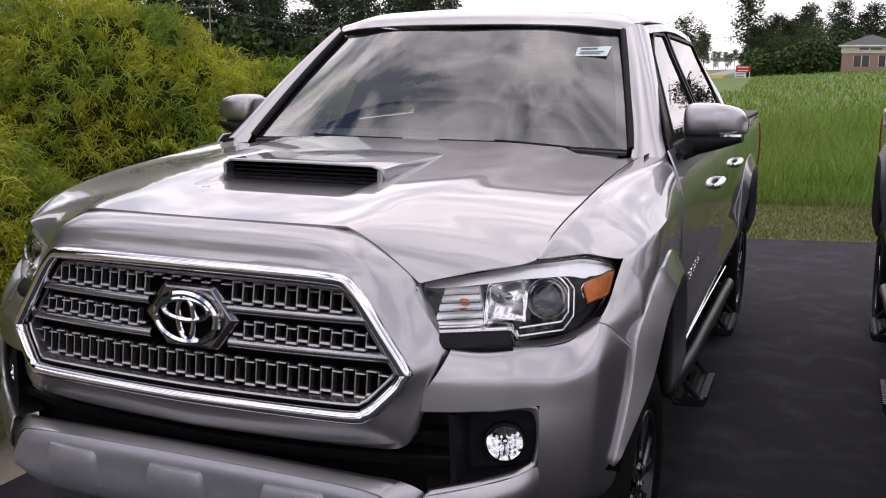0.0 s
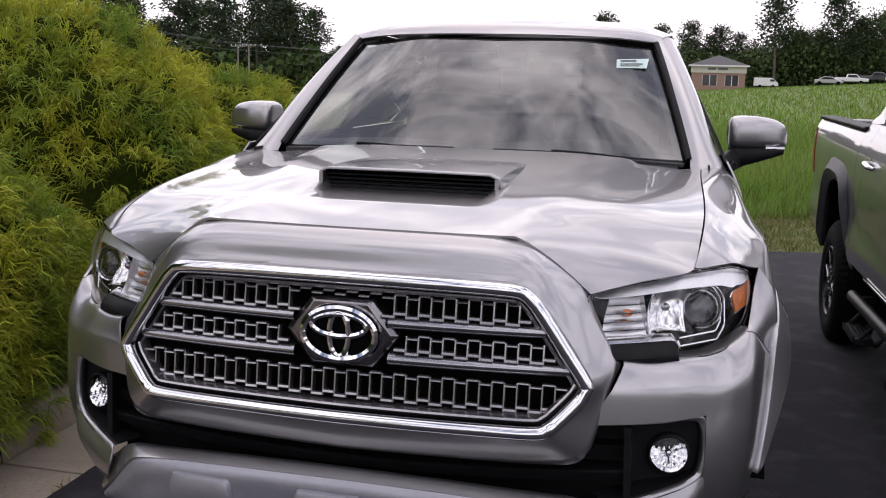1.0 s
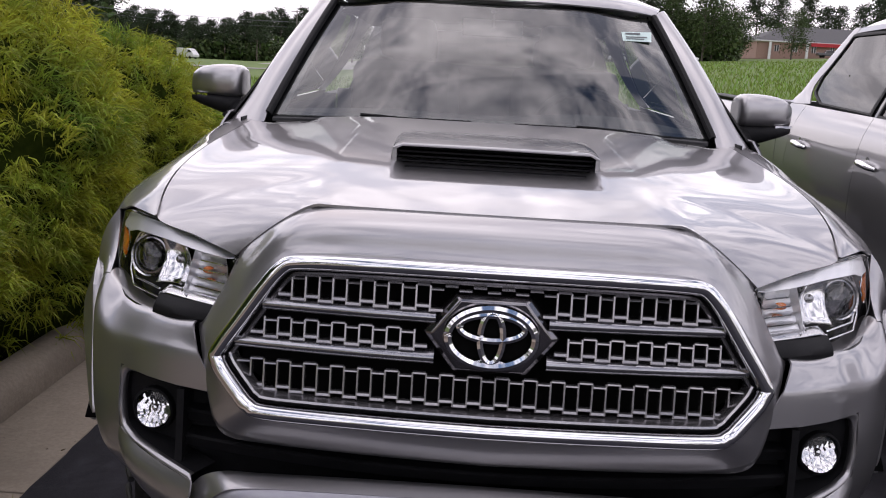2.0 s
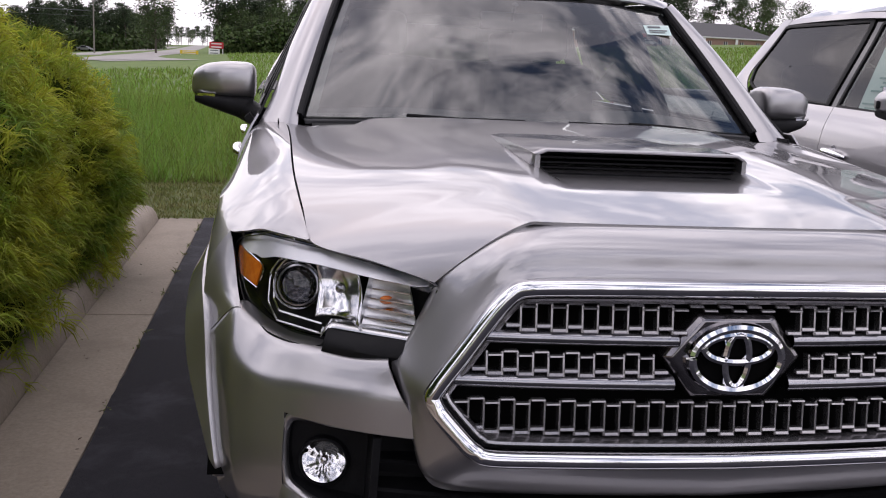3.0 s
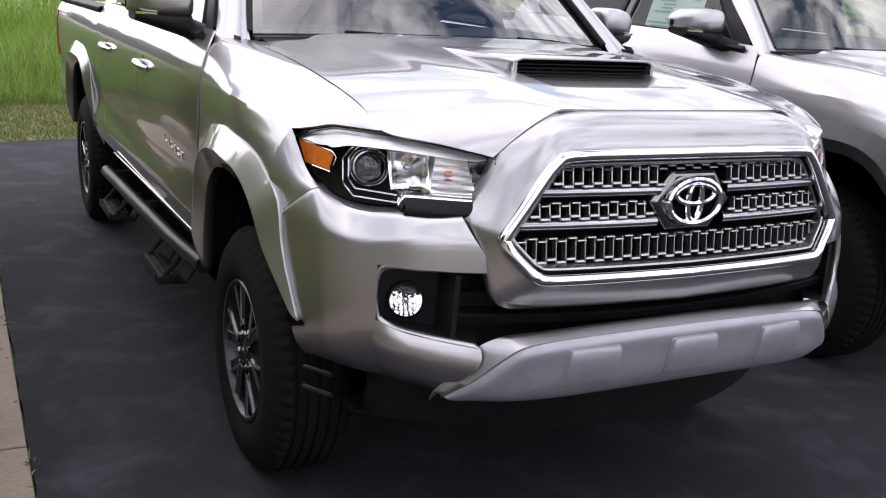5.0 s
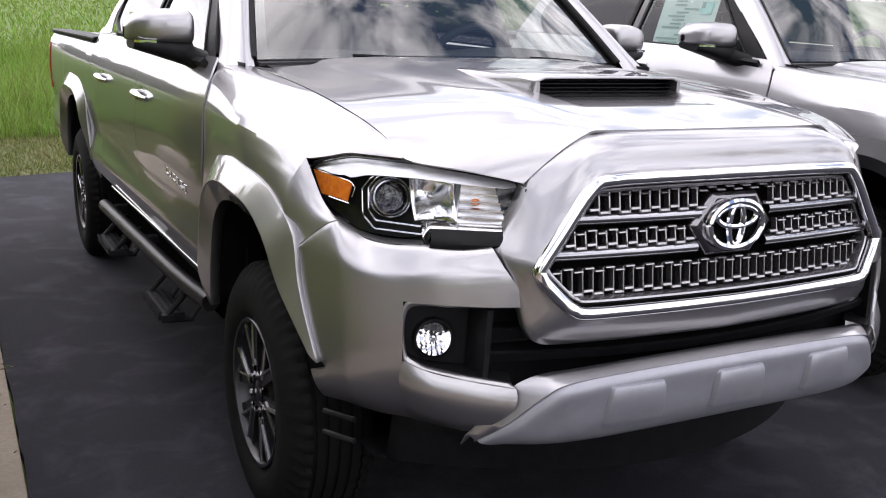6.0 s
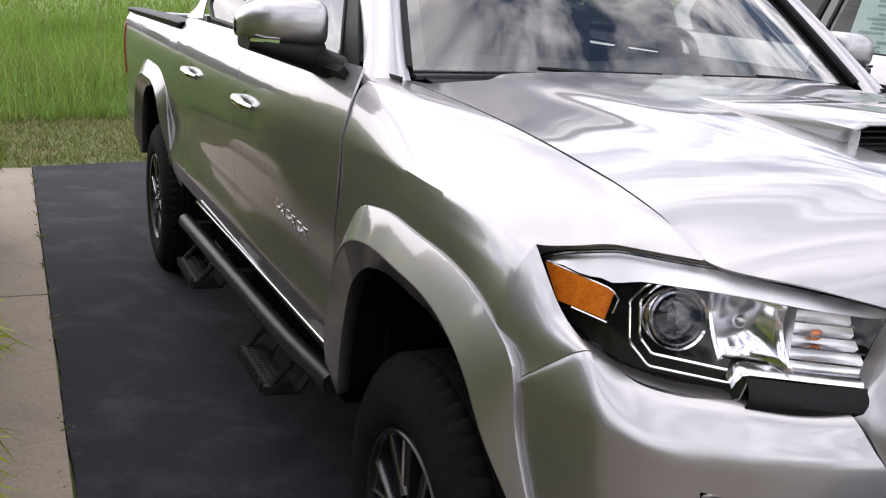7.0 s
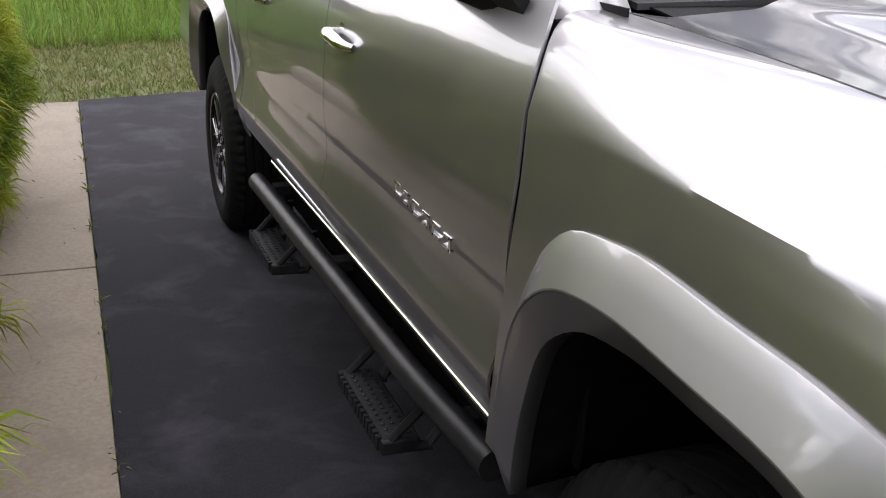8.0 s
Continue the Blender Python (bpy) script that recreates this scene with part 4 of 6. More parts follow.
    for cx in (-.295, 0, .295):
        pad = []
        for z, g, dy in ((.582, .004, .003), (.586, .004, -.012), (.610, .002, -.015), (.640, .0, -.016), (.664, -.003, -.016), (.672, -.006, -.013), (.679, -.010, .003)):
            row = []
            for t, share in ((-1.05, 0), (-1, .55), (-.95, .9), (-.9, 1), (-.45, 1), (0, 1), (.45, 1), (.9, 1), (.95, .9), (1, .55), (1.05, 0)):
                x = cx + t * (.074 + g)
                row.append((x, face_y(x, z) + .003 + (min(dy, .003) - .003) * share, z))
            pad.append(row)
        part("bar_pad", Build().grid(pad), SKID, low, smooth=29, thick=.003)
    # splash panel under the nose
    lip = [[(x, .07 + .20 * (abs(x) / .6) ** 2 + dy, z) for x in np.linspace(-.70, .70, 31)] for dy, z in ((.0, .56), (.02, .46), (.04, .37), (.14, .34), (.40, .36))]
    part("splash_panel", Build().grid(lip), BLACK, b, thick=.004, smooth=29)
    return b


WS_ROWS = [[(-.735, 1.425, 1.285), (-.45, 1.352, 1.296), (0, 1.325, 1.300), (.45, 1.352, 1.296), (.735, 1.425, 1.285)],
            [(-.665, 1.668, 1.486), (-.42, 1.584, 1.505), (0, 1.550, 1.512), (.42, 1.584, 1.505), (.665, 1.668, 1.486)],
            [(-.588, 1.905, 1.670), (-.38, 1.820, 1.684), (0, 1.785, 1.690), (.38, 1.820, 1.684), (.588, 1.905, 1.670)]]


def cab_glass(truck):
    rows = WS_ROWS
    w = part("windshield", facing(Build().grid(loft(rows, 30, 16)), (0, -1, 1)), GLASS, truck, "windshield mirroring a cloudy sky")
    w.visible_shadow = False
    # black band round the glass
    g = loft(rows, 30, 16)
    band = Build()
    for line, nxt in ((g[:, 0], g[:, 2]), (g[:, -1], g[:, -3]), (g[0], g[1]), (g[-1], g[-2])):
        band.grid(np.stack([line, line + (nxt - line) * .5]) + np.array([0, .003, -.004]))
    part("glass_border", band, GLOSS_BLACK, w, "black glass border", thick=.002)
    return w


def wipers(truck):
    for x0, x1 in ((-.62, -.06), (.08, .62)):
        pts = [(x, 1.318 + .135 * (abs(x) / .735) ** 2, 1.303 - .012 * (abs(x) / .735) ** 2) for x in np.linspace(x0, x1, 14)]
        wp = part("wiper", Build().tube(pts, .005, 6), BLACK, truck)
        arm = [(x0 + .46, 1.30 + .10 * ((x0 + .46) / .735) ** 2, 1.290), (x0 + .36, 1.322, 1.300), (x0 + .2, 1.338, 1.306)]
        part("wiper_arm", Build().tube(spline(arm, 8), .0055, 6), BLACK, wp)


def roof_and_pillars(truck):
    # roof skin with its header and side rails
    S = [[(0, 1.776, 1.700), (.30, 1.800, 1.698), (.50, 1.852, 1.690), (.600, 1.902, 1.680)],
         [(0, 1.800, 1.722), (.30, 1.826, 1.719), (.51, 1.880, 1.709), (.618, 1.935, 1.697)],
         [(0, 1.90, 1.748), (.31, 1.92, 1.744), (.53, 1.98, 1.732), (.640, 2.03, 1.710)],
         [(0, 2.30, 1.782), (.33, 2.30, 1.777), (.56, 2.33, 1.758), (.655, 2.35, 1.722)],
         [(0, 2.85, 1.774), (.33, 2.85, 1.769), (.56, 2.87, 1.748), (.655, 2.88, 1.706)],
         [(0, 3.33, 1.742), (.32, 3.33, 1.737), (.54, 3.33, 1.719), (.640, 3.31, 1.676)],
         [(0, 3.46, 1.700), (.31, 3.46, 1.696), (.52, 3.46, 1.680), (.62, 3.43, 1.640)]]
    g = loft(S, 18, 40)
    full = np.concatenate([g[:, ::-1] * np.array([-1, 1, 1]), g[:, 1:]], 1)
    r = part("roof", Build().grid(full), PAINT, truck, thick=.006)
    for side in (-1, 1):
        # front pillar, from the windshield edge round to the door glass
        p0 = [(.744, 1.380, 1.262), (.742, 1.405, 1.285), (.672, 1.660, 1.497), (.602, 1.900, 1.682)]
        p1 = [(.782, 1.358, 1.262), (.775, 1.392, 1.292), (.705, 1.660, 1.512), (.625, 1.925, 1.698)]
        p2 = [(.832, 1.360, 1.258), (.822, 1.398, 1.286), (.740, 1.700, 1.512), (.652, 1.985, 1.700)]
        p3 = [(.862, 1.392, 1.252), (.845, 1.43, 1.280), (.755, 1.745, 1.500), (.662, 2.04, 1.690)]
        part("front_pillar", Build().grid(loft([p0, p1, p2, p3], 20, 10), side), PAINT, truck, thick=.006)
        part("glass_seal", Build().tube([(side * a, b, c) for a, b, c in spline([(.738, 1.412, 1.287), (.668, 1.662, 1.494), (.596, 1.897, 1.677)], 12)], .013, 8), BLACK, truck)
        # rear pillar
        c0 = [(.655, 3.24, 1.695), (.735, 3.335, 1.52), (.810, 3.36, 1.40), (.868, 3.24, 1.300)]
        c1 = [(.648, 3.34, 1.690), (.740, 3.43, 1.52), (.815, 3.46, 1.40), (.874, 3.45, 1.290)]
        c2 = [(.622, 3.43, 1.648), (.715, 3.50, 1.50), (.800, 3.525, 1.38), (.878, 3.53, 1.290)]
        part("rear_pillar", Build().grid(loft([c0, c1, c2], 20, 10), side), PAINT, truck, thick=.006)
        # rail over the doors
        r0 = [(.655, 2.02, 1.700), (.668, 2.4, 1.718), (.664, 2.9, 1.708), (.650, 3.34, 1.688)]
        r1 = [(.668, 2.04, 1.672), (.682, 2.4, 1.690), (.678, 2.9, 1.682), (.664, 3.30, 1.664)]
        part("door_rail", Build().grid(loft([r0, r1], 20, 4), side), PAINT, truck, thick=.006)
    return r


def greenhouse_x(z, y=2.4):
    return curve1([(1.25, .872), (1.29, .858), (1.45, .782), (1.60, .707), (1.70, .664)], z)


def side_windows(side, truck, doors, front_glass):
    front = [(1.56, 1.292), (2.38, 1.302), (2.385, 1.672), (2.10, 1.668), (1.95, 1.600)]
    rear = [(2.49, 1.304), (3.14, 1.312), (3.30, 1.36), (3.33, 1.43), (3.24, 1.650), (2.49, 1.674)]
    sail = [(1.435, 1.285), (1.56, 1.290), (1.90, 1.585), (1.86, 1.588)]
    f = lambda y, z, d=0.0: (side * (greenhouse_x(z) - d), y, z)
    for outline, gm, d in ((front, front_glass, doors[0]), (rear, TINT, doors[1])):
        cy, cz = sum(p[0] for p in outline) / len(outline), sum(p[1] for p in outline) / len(outline)
        b = Build()
        ring = polyline(outline + outline[:1], 60)[:-1]
        rows = []
        for s in (1.0, .66, .33, .02):
            rows.append([f(cy + (y - cy) * s, cz + (z - cz) * s, .004) for y, z in ring])
        b.grid(rows, 1, close=True)
        w = part("door_window", facing(b, (side, 0, .4)), gm, d, "tinted rear door glass" if gm is TINT else "front door glass")
        w.visible_shadow = False
        fr = []
        for s, dd in ((1.0, .006), (1.0, -.004), (1.045, -.006), (1.075, -.003)):
            fr.append([f(cy + (y - cy) * (1 + (s - 1) * .8), cz + (z - cz) * s, dd) for y, z in ring])
        part("window_trim", Build().grid(fr, 1, close=True), BLACK, d, "black window surround")
    part("sail_panel", flat(sail, lambda y, z: f(y, z, .002)), BLACK, doors[0], thick=.006)
    # black middle pillar
    g = [[f(y, z, .008) for y in (2.36, 2.44, 2.52)] for z in np.linspace(1.28, 1.70, 8)]
    part("middle_pillar", Build().grid(g), GLOSS_BLACK, truck, thick=.006)


def interior(truck):
    b = Build()
    rows = [[(-.72, 1.40, 1.27), (-.40, 1.34, 1.285), (0, 1.315, 1.288), (.40, 1.34, 1.285), (.72, 1.40, 1.27)],
            [(-.74, 1.60, 1.285), (-.40, 1.58, 1.305), (0, 1.57, 1.300), (.40, 1.58, 1.325), (.74, 1.60, 1.285)],
            [(-.76, 1.84, 1.24), (-.40, 1.85, 1.255), (0, 1.86, 1.25), (.40, 1.85, 1.27), (.76, 1.84, 1.24)],
            [(-.76, 1.88, 1.05), (-.40, 1.89, 1.05), (0, 1.92, 1.05), (.40, 1.89, 1.05), (.76, 1.88, 1.05)]]
    part("dashboard", Build().grid(loft(rows, 24, 18)), DASH, truck, thick=.01)
    st = [(.37 + .19 * math.cos(t), 1.96 - .09 * math.sin(t), 1.235 + .165 * math.sin(t)) for t in np.linspace(0, 2 * math.pi, 41)]
    part("steering_wheel", Build().tube(st, .016, 8, caps=False).ball((.37, 1.945, 1.235), (.075, .03, .055)).tube([(.20, 1.95, 1.24), (.54, 1.95, 1.24)], .014, 6), DASH, truck)
    def cushion(lo, hi, lean=0.0):
        bb = Build().box(lo, hi)
        bb.v = [(x, y + (z - lo[2]) * lean, z) for x, y, z in bb.v]
        return bb
    for x in (-.37, .37):
        s = part("front_seat", cushion((x - .25, 2.10, .86), (x + .25, 2.62, 1.02)), SEAT, truck, bevel=.05)
        part("seat_back", cushion((x - .25, 2.56, .98), (x + .25, 2.70, 1.47), .25), SEAT, s, bevel=.05)
        part("headrest", cushion((x - .13, 2.70, 1.48), (x + .13, 2.79, 1.66), .15), SEAT, s, bevel=.04)
    s = part("rear_seat", cushion((-.66, 2.95, .88), (.66, 3.25, 1.02)), SEAT, truck, bevel=.05)
    part("seat_back", cushion((-.66, 3.18, .98), (.66, 3.29, 1.46), .1), SEAT, s, bevel=.05)
    for x in (-.37, .37):
        part("headrest", cushion((x - .12, 3.24, 1.46), (x + .12, 3.31, 1.60)), SEAT, s, bevel=.03)
    part("floor_pan", Build().box((-.80, 1.42, .62), (.80, 3.38, .70)), BLACK, truck)
    part("firewall", Build().box((-.72, 1.36, .50), (.72, 1.40, 1.245)), BLACK, truck)
    part("headliner", Build().grid([[(x, y, 1.655 + .045 * (1 - (x / .6) ** 2) - .03 * ((y - 2.5) / .8) ** 2) for x in np.linspace(-.6, .6, 9)] for y in np.linspace(1.92, 3.25, 9)]), LINER, truck, thick=.01)
    part("rear_view_mirror", Build().box((-.11, 1.80, 1.575), (.11, 1.825, 1.635)).tube([(0, 1.80, 1.61), (0, 1.765, 1.66)], .008, 6), DASH, truck, bevel=.01)
    for x in (-.62, .62):
        sgn = 1 if x > 0 else -1
        part("door_card", Build().box((min(sgn * .80, sgn * .83), 1.46, .70), (max(sgn * .80, sgn * .83), 3.30, 1.27)), DASH, truck, bevel=.02)


def bed(truck):
    for side in (-1, 1):
        def z_top(y): return curve1([(3.40, 1.250), (4.2, 1.245), (5.30, 1.235)], y)
        rows = []
        ys = np.concatenate([np.linspace(3.538, HUB_R - .58, 6), np.linspace(HUB_R - .575, HUB_R + .395, 40), np.linspace(HUB_R + .40, 5.30, 12)])
        for t in np.linspace(0, 1, 17):
            row = []
            for y in ys:
                d = y - HUB_R
                low = .56
                if -.575 <= d <= .395:
                    low = arch_half(d, ARCH_OUT) - .05
                z = low + (z_top(y) - low) * t
                row.append((side_x(z, y) - (.012 * max(0, (z - 1.2) / .05)), y, z))
            rows.append(row)
        p = part("bed_side", Build().grid(rows, side), PAINT, truck, thick=.006)
        cap = [[(x, y, z_top(y) + dz) for y in np.linspace(3.538, 5.30, 20)] for x, dz in ((.905, -.005), (.905, .012), (.895, .018), (.80, .018), (.79, .01), (.79, -.06))]
        part("rail_cap", Build().grid(cap, side), BLACK, p, "black bed rail cap", thick=.003, smooth=29)
        part("inner_wall", Build().grid([[(.79, y, z) for y in (3.55, 5.26)] for z in (.72, 1.245)], side), BLACK, p, thick=.004)
        tl = [[(side_x(z, 5.25) + .004, y, z) for y in np.linspace(5.25, 5.305, 5)] for z in np.linspace(.88, 1.17, 6)]
        part("tail_light", Build().grid(tl, side), RED, truck, "red tail light", thick=.01)
    part("bed_floor", Build().box((-.80, 3.55, .70), (.80, 5.28, .73)), BLACK, truck)
    part("bed_front", Build().box((-.80, 3.54, .70), (.80, 3.56, 1.245)), BLACK, truck)
    part("tailgate", Build().box((-.80, 5.27, .70), (.80, 5.315, 1.235)), PAINT, truck, bevel=.012)
    part("rear_bumper", Build().box((-.88, 5.30, .52), (.88, 5.40, .68)), CHROME, truck, bevel=.03)


def pickup_truck(name, label, group, flare_mat, flare_label, steps, fine):
    t = thing(name, label, "pickup truck", group)
    n = 56
    g = [[hood_point(u, v) for u in np.linspace(0, 1, n + 1)] for v in np.linspace(0, 1, 84)]
    g = np.array(g)
    full = np.concatenate([g[:, ::-1] * np.array([-1, 1, 1]), g[:, 1:]], 1)
    mouth = ((np.abs(full[..., 0]) < .25) & (full[..., 1] > .29) & (full[..., 1] < .60))[1:-1, 1:-1]
    for _ in range(8):   # even out the sheet, but for the floor before the scoop
        z = full[..., 2]
        mean = (z[:-2, 1:-1] + z[2:, 1:-1] + z[1:-1, :-2] + z[1:-1, 2:]) / 4
        z[1:-1, 1:-1] = np.where(mouth, z[1:-1, 1:-1], mean)
    hood = part("hood", Build().grid(full), PAINT, t, "silver hood with a scoop", thick=.005, smooth=40)
    # hood scoop
    lip = [(-.243, .545, 1.243), (-.236, .515, 1.286), (-.215, .508, 1.297), (0, .504, 1.2985), (.215, .508, 1.297), (.236, .515, 1.286), (.243, .545, 1.243)]
    r1 = [(-.250, .62, 1.246), (-.240, .62, 1.290), (-.215, .62, 1.299), (0, .618, 1.3005), (.215, .62, 1.299), (.240, .62, 1.290), (.250, .62, 1.246)]
    r2 = [(-.268, .80, 1.254), (-.245, .80, 1.292), (-.215, .80, 1.297), (0, .80, 1.2985), (.215, .80, 1.297), (.245, .80, 1.292), (.268, .80, 1.254)]
    r3 = [(-.290, .98, 1.262), (-.25, .98, 1.287), (-.215, .98, 1.290), (0, .985, 1.2915), (.215, .98, 1.290), (.25, .98, 1.287), (.290, .98, 1.262)]
    sc = part("scoop_cover", Build().grid(np.stack([spline(np.stack([lip, r1, r2, r3])[:, q], 20) for q in range(7)], 1)), PAINT, hood, thick=.005, smooth=25)
    rec = Build().box((-.235, .60, 1.235), (.235, .61, 1.292)).box((-.238, .553, 1.236), (-.228, .60, 1.285)).box((.228, .553, 1.236), (.238, .60, 1.285))
    part("scoop_recess", rec, BLACK, sc, "black scoop recess")
    for x in (-.233, .233):
        part("scoop_cheek", Build().box((x - .005, .512, 1.238), (x + .005, .552, 1.286)), PAINT, sc)
    part("recess_floor", Build().box((-.227, .520, 1.243), (.227, .61, 1.247)), BLACK, sc)
    for k in range(3):
        part("scoop_slat", Build().box((-.226, .536 + .004 * k, 1.257 + .0105 * k), (.226, .60, 1.2605 + .0105 * k)), BLACK, sc)
    part("hood_seal", Build().box((-.70, .32, .98), (.70, 1.30, 1.085)), BLACK, t)
    # cowl between hood and windshield
    cw = [[(x, 1.262 + .065 * (x / .77) ** 2 + dy, 1.288 - .020 * (x / .77) ** 2 + dz) for x in np.linspace(-.70, .70, 21)] for dy, dz in ((0, -.012), (.05, -.006), (.11, .0))]
    part("cowl", Build().grid(cw), BLACK, t, thick=.004)
    # nose panel round the grille
    outer = [tuple(np.array(hood_point(p[0] / .505, 0)) + np.array([0, -.0020, -.0005])) if k < 6 else p for k, p in enumerate(GR_OUT)]
    def band(f, out, up):
        """Points a share f of the way outwards; the top of the nose rounds over into the hood."""
        pts = []
        for a, b in zip(GR_IN, outer):
            w = min(1, max(0, ((a[2] + b[2]) / 2 - 1.09) / .06))
            pts.append((a[0] + (b[0] - a[0]) * f, a[1] + (b[1] - a[1]) * f - .003 * math.sin(math.pi * f) - out * w, a[2] + (b[2] - a[2]) * f + up * w))
        return by_knots(pts, 6)
    gi = by_knots(GR_IN, 6)
    go = by_knots(outer, 6)
    half = np.stack([gi + np.array([0, .012, 0]), gi, band(.12, .003, .001), band(.5, .020, .011), band(.8, .011, .008), go, go + np.array([0, .03, -.006])])
    ring = np.stack([spline(half[:, q], 20) for q in range(half.shape[1])], 1)
    for _ in range(14):   # even out the curvature round the opening
        ring[2:-4, 1:-1] = (ring[2:-4, :-2] + 2 * ring[2:-4, 1:-1] + ring[2:-4, 2:]) / 4
    ring[:, 0, 0] = ring[:, -1, 0] = 0
    nb = Build().grid(ring, 1).grid(ring, -1)
    part("nose_panel", nb, PAINT, t, smooth=40)
    grille(t, fine)
    bumper(t)
    for side in (-1, 1):
        # front fender: from the hood gap over the shoulder down to the arch trim
        def fender_top(y):
            """Hood-side edge and shoulder line of the fender at y."""
            xe = curve1([(.297, .716), (.40, .730), (.55, .741), (.85, .755), (1.335, .779), (1.40, .784)], y)
            ze = curve1([(.297, 1.136), (.34, 1.157), (.40, 1.179), (.55, 1.210), (.85, 1.242), (1.335, 1.268), (1.4, 1.27)], y)
            xc = curve1([(.297, .720), (.388, .795), (.448, .838), (.50, .867), (.60, .894), (.80, .915), (1.0, .920), (1.36, .917)], y)
            zc = curve1([(.297, 1.135), (.388, 1.136), (.448, 1.121), (.50, 1.111), (.60, 1.127), (.80, 1.137), (1.0, 1.142), (1.15, 1.143), (1.36, 1.135)], y)
            k = min(1, max(0, (y - .85) / .50))
            p = 1.35 + 3.4 * k * k * (3 - 2 * k)   # fuller towards the door
            return [(xe + (xc - xe) * s, ze + (zc - ze) * s ** p) for s in np.linspace(0, 1, 15)]
        def side_section(y):
            xs_, d = arch_x(y, HUB_F, .0), y - HUB_F
            zb = arch_half(d, ARCH_OUT) - .05 if d < .385 else .56
            xc, zc = fender_top(y)[-1]
            return [(xc, zc), (xc + .46 * (xs_ - xc), zc - .030), (xc + .84 * (xs_ - xc), zc - .074), (xs_, max(zc - .118, zb + .03)), (xs_, zb)]
        nose = [[(x, y, z) for x, z in fender_top(y)] for y in np.linspace(.298, .500, 16)]
        rows = []
        for y in np.concatenate([np.linspace(.500, .56, 5), np.linspace(.58, 1.36, 50)]):
            topline = fender_top(y)
            low = side_section(y)
            row = []
            for q in list(topline) + [tuple(q) for q in spline(low, 16)[1:]]:
                yy = y
                if y > 1.2:   # the rear edge follows the door seam
                    yy = 1.2 + (y - 1.2) / .16 * (seam_front(q[1]) - .0025 - 1.2)
                row.append((q[0], yy, q[1]))
            rows.append(row)
        # between the headlight and the arch
        A = np.array([(x, .5, z) for x, z in spline(side_section(.5), 16)])
        B = by_knots(SEAM, 8) + np.array([0, .002, .003])
        H = spline([tuple(A[0]), (.859, .476, 1.072), (.851, .432, 1.022), tuple(B[0])], 12)
        G = spline([tuple(A[-1]), (.912, .488, .912), tuple(B[-1])], 12)
        patch = []
        for i in range(17):
            w = i / 16
            patch.append([(1 - u) * A[i] + u * B[i] + (1 - w) * (H[k] - (1 - u) * H[0] - u * H[-1]) + w * (G[k] - (1 - u) * G[0] - u * G[-1]) + np.array([.80, -.50, .25]) * .018 * u ** 1.4 * (1 - u) * math.sin(math.pi * min(1, w * 1.15 + .02)) ** .6
                          for k, u in enumerate(np.linspace(0, 1, 13))])
        sheet_rows = np.array(rows)   # even out the panel's curvature
        for _ in range(60):
            sheet_rows[1:-1, :15] = (sheet_rows[:-2, :15] + 2 * sheet_rows[1:-1, :15] + sheet_rows[2:, :15]) / 4
        for _ in range(40):
            sheet_rows[1:-1, 15:19] = (sheet_rows[:-2, 15:19] + 2 * sheet_rows[1:-1, 15:19] + sheet_rows[2:, 15:19]) / 4
        for _ in range(8):
            sheet_rows[1:-1, 19:-1] = (sheet_rows[:-2, 19:-1] + 2 * sheet_rows[1:-1, 19:-1] + sheet_rows[2:, 19:-1]) / 4
        rows = sheet_rows
        fb = Build().grid(nose, side).grid(rows, side).grid(patch, side)
        part("front_fender", fb, PAINT, t, thick=.004, smooth=32)
        flare(HUB_F, side, flare_mat, t, flare_label)
        flare(HUB_R, side, flare_mat, t, flare_label)
        wheel_well(HUB_F, side, t)
        wheel_well(HUB_R, side, t)
        headlight(side, t)
        mirror(side, t)
        d1 = part("front_door", side_panel(seam_front, seam_mid, .60, 1.29, 26, 40, side), PAINT, t, "silver front door", thick=.006, smooth=40)
        d2 = part("rear_door", side_panel(seam_mid, seam_rear, .60, 1.29, 24, 40, side), PAINT, t, "silver rear door", thick=.006, smooth=40)
        door_handle(2.245, side, t, d1)
        door_handle(3.120, side, t, d2)
        side_windows(side, t, (d1, d2), GLASS if fine else SMOKE)
        q = side_panel(seam_rear, lambda z: 3.53, .60, 1.29, 8, 24, side)
        part("cab_corner", q, PAINT, t, thick=.006)
        part("rocker_panel", Build().grid([[(x, y, z) for y in np.linspace(1.42, 3.20, 12)] for x, z in ((.908, .598), (.905, .585), (.885, .55), (.83, .51), (.60, .50))], side), BLACK, t, thick=.004)
        part("sill_strip", Build().tube([(side * a, b, c) for a, b, c in [(.912, 1.42, .600), (.920, 2.4, .598), (.928, 3.06, .597)]], .0038, 8), CHROME, t, "bright sill strip")
        # small badge on the front door, as plain chrome bars
        for k in range(6):
            y = 1.615 + .052 * k
            x = side_x(.85, y) + .003
            bb = Build().box((-.004, -.017, -.014), (.004, .017, -.007)).box((-.004, -.017, .007), (.004, .017, .014)).box((-.004, .009 if k % 2 else -.017, -.014), (.004, .017 if k % 2 else -.009, .014))
            o = part("badge_bar", bb, CHROME, d1, "chrome badge shape", smooth=0, bevel=.0015)
            o.location = (side * x, y, .842 + .004 * k)
        # inner shell behind the gaps
        part("inner_side", Build().grid([[(.80, y, z) for y in (1.30, 3.42)] for z in (.55, 1.28)], side), BLACK, t, thick=.004)
        if steps:
            side_step(side, t)
        wheel(HUB_F, side, .892, t)
        wheel(HUB_R, side, .925, t)
    cab_glass(t)
    wipers(t)
    roof_and_pillars(t)
    interior(t)
    bed(t)
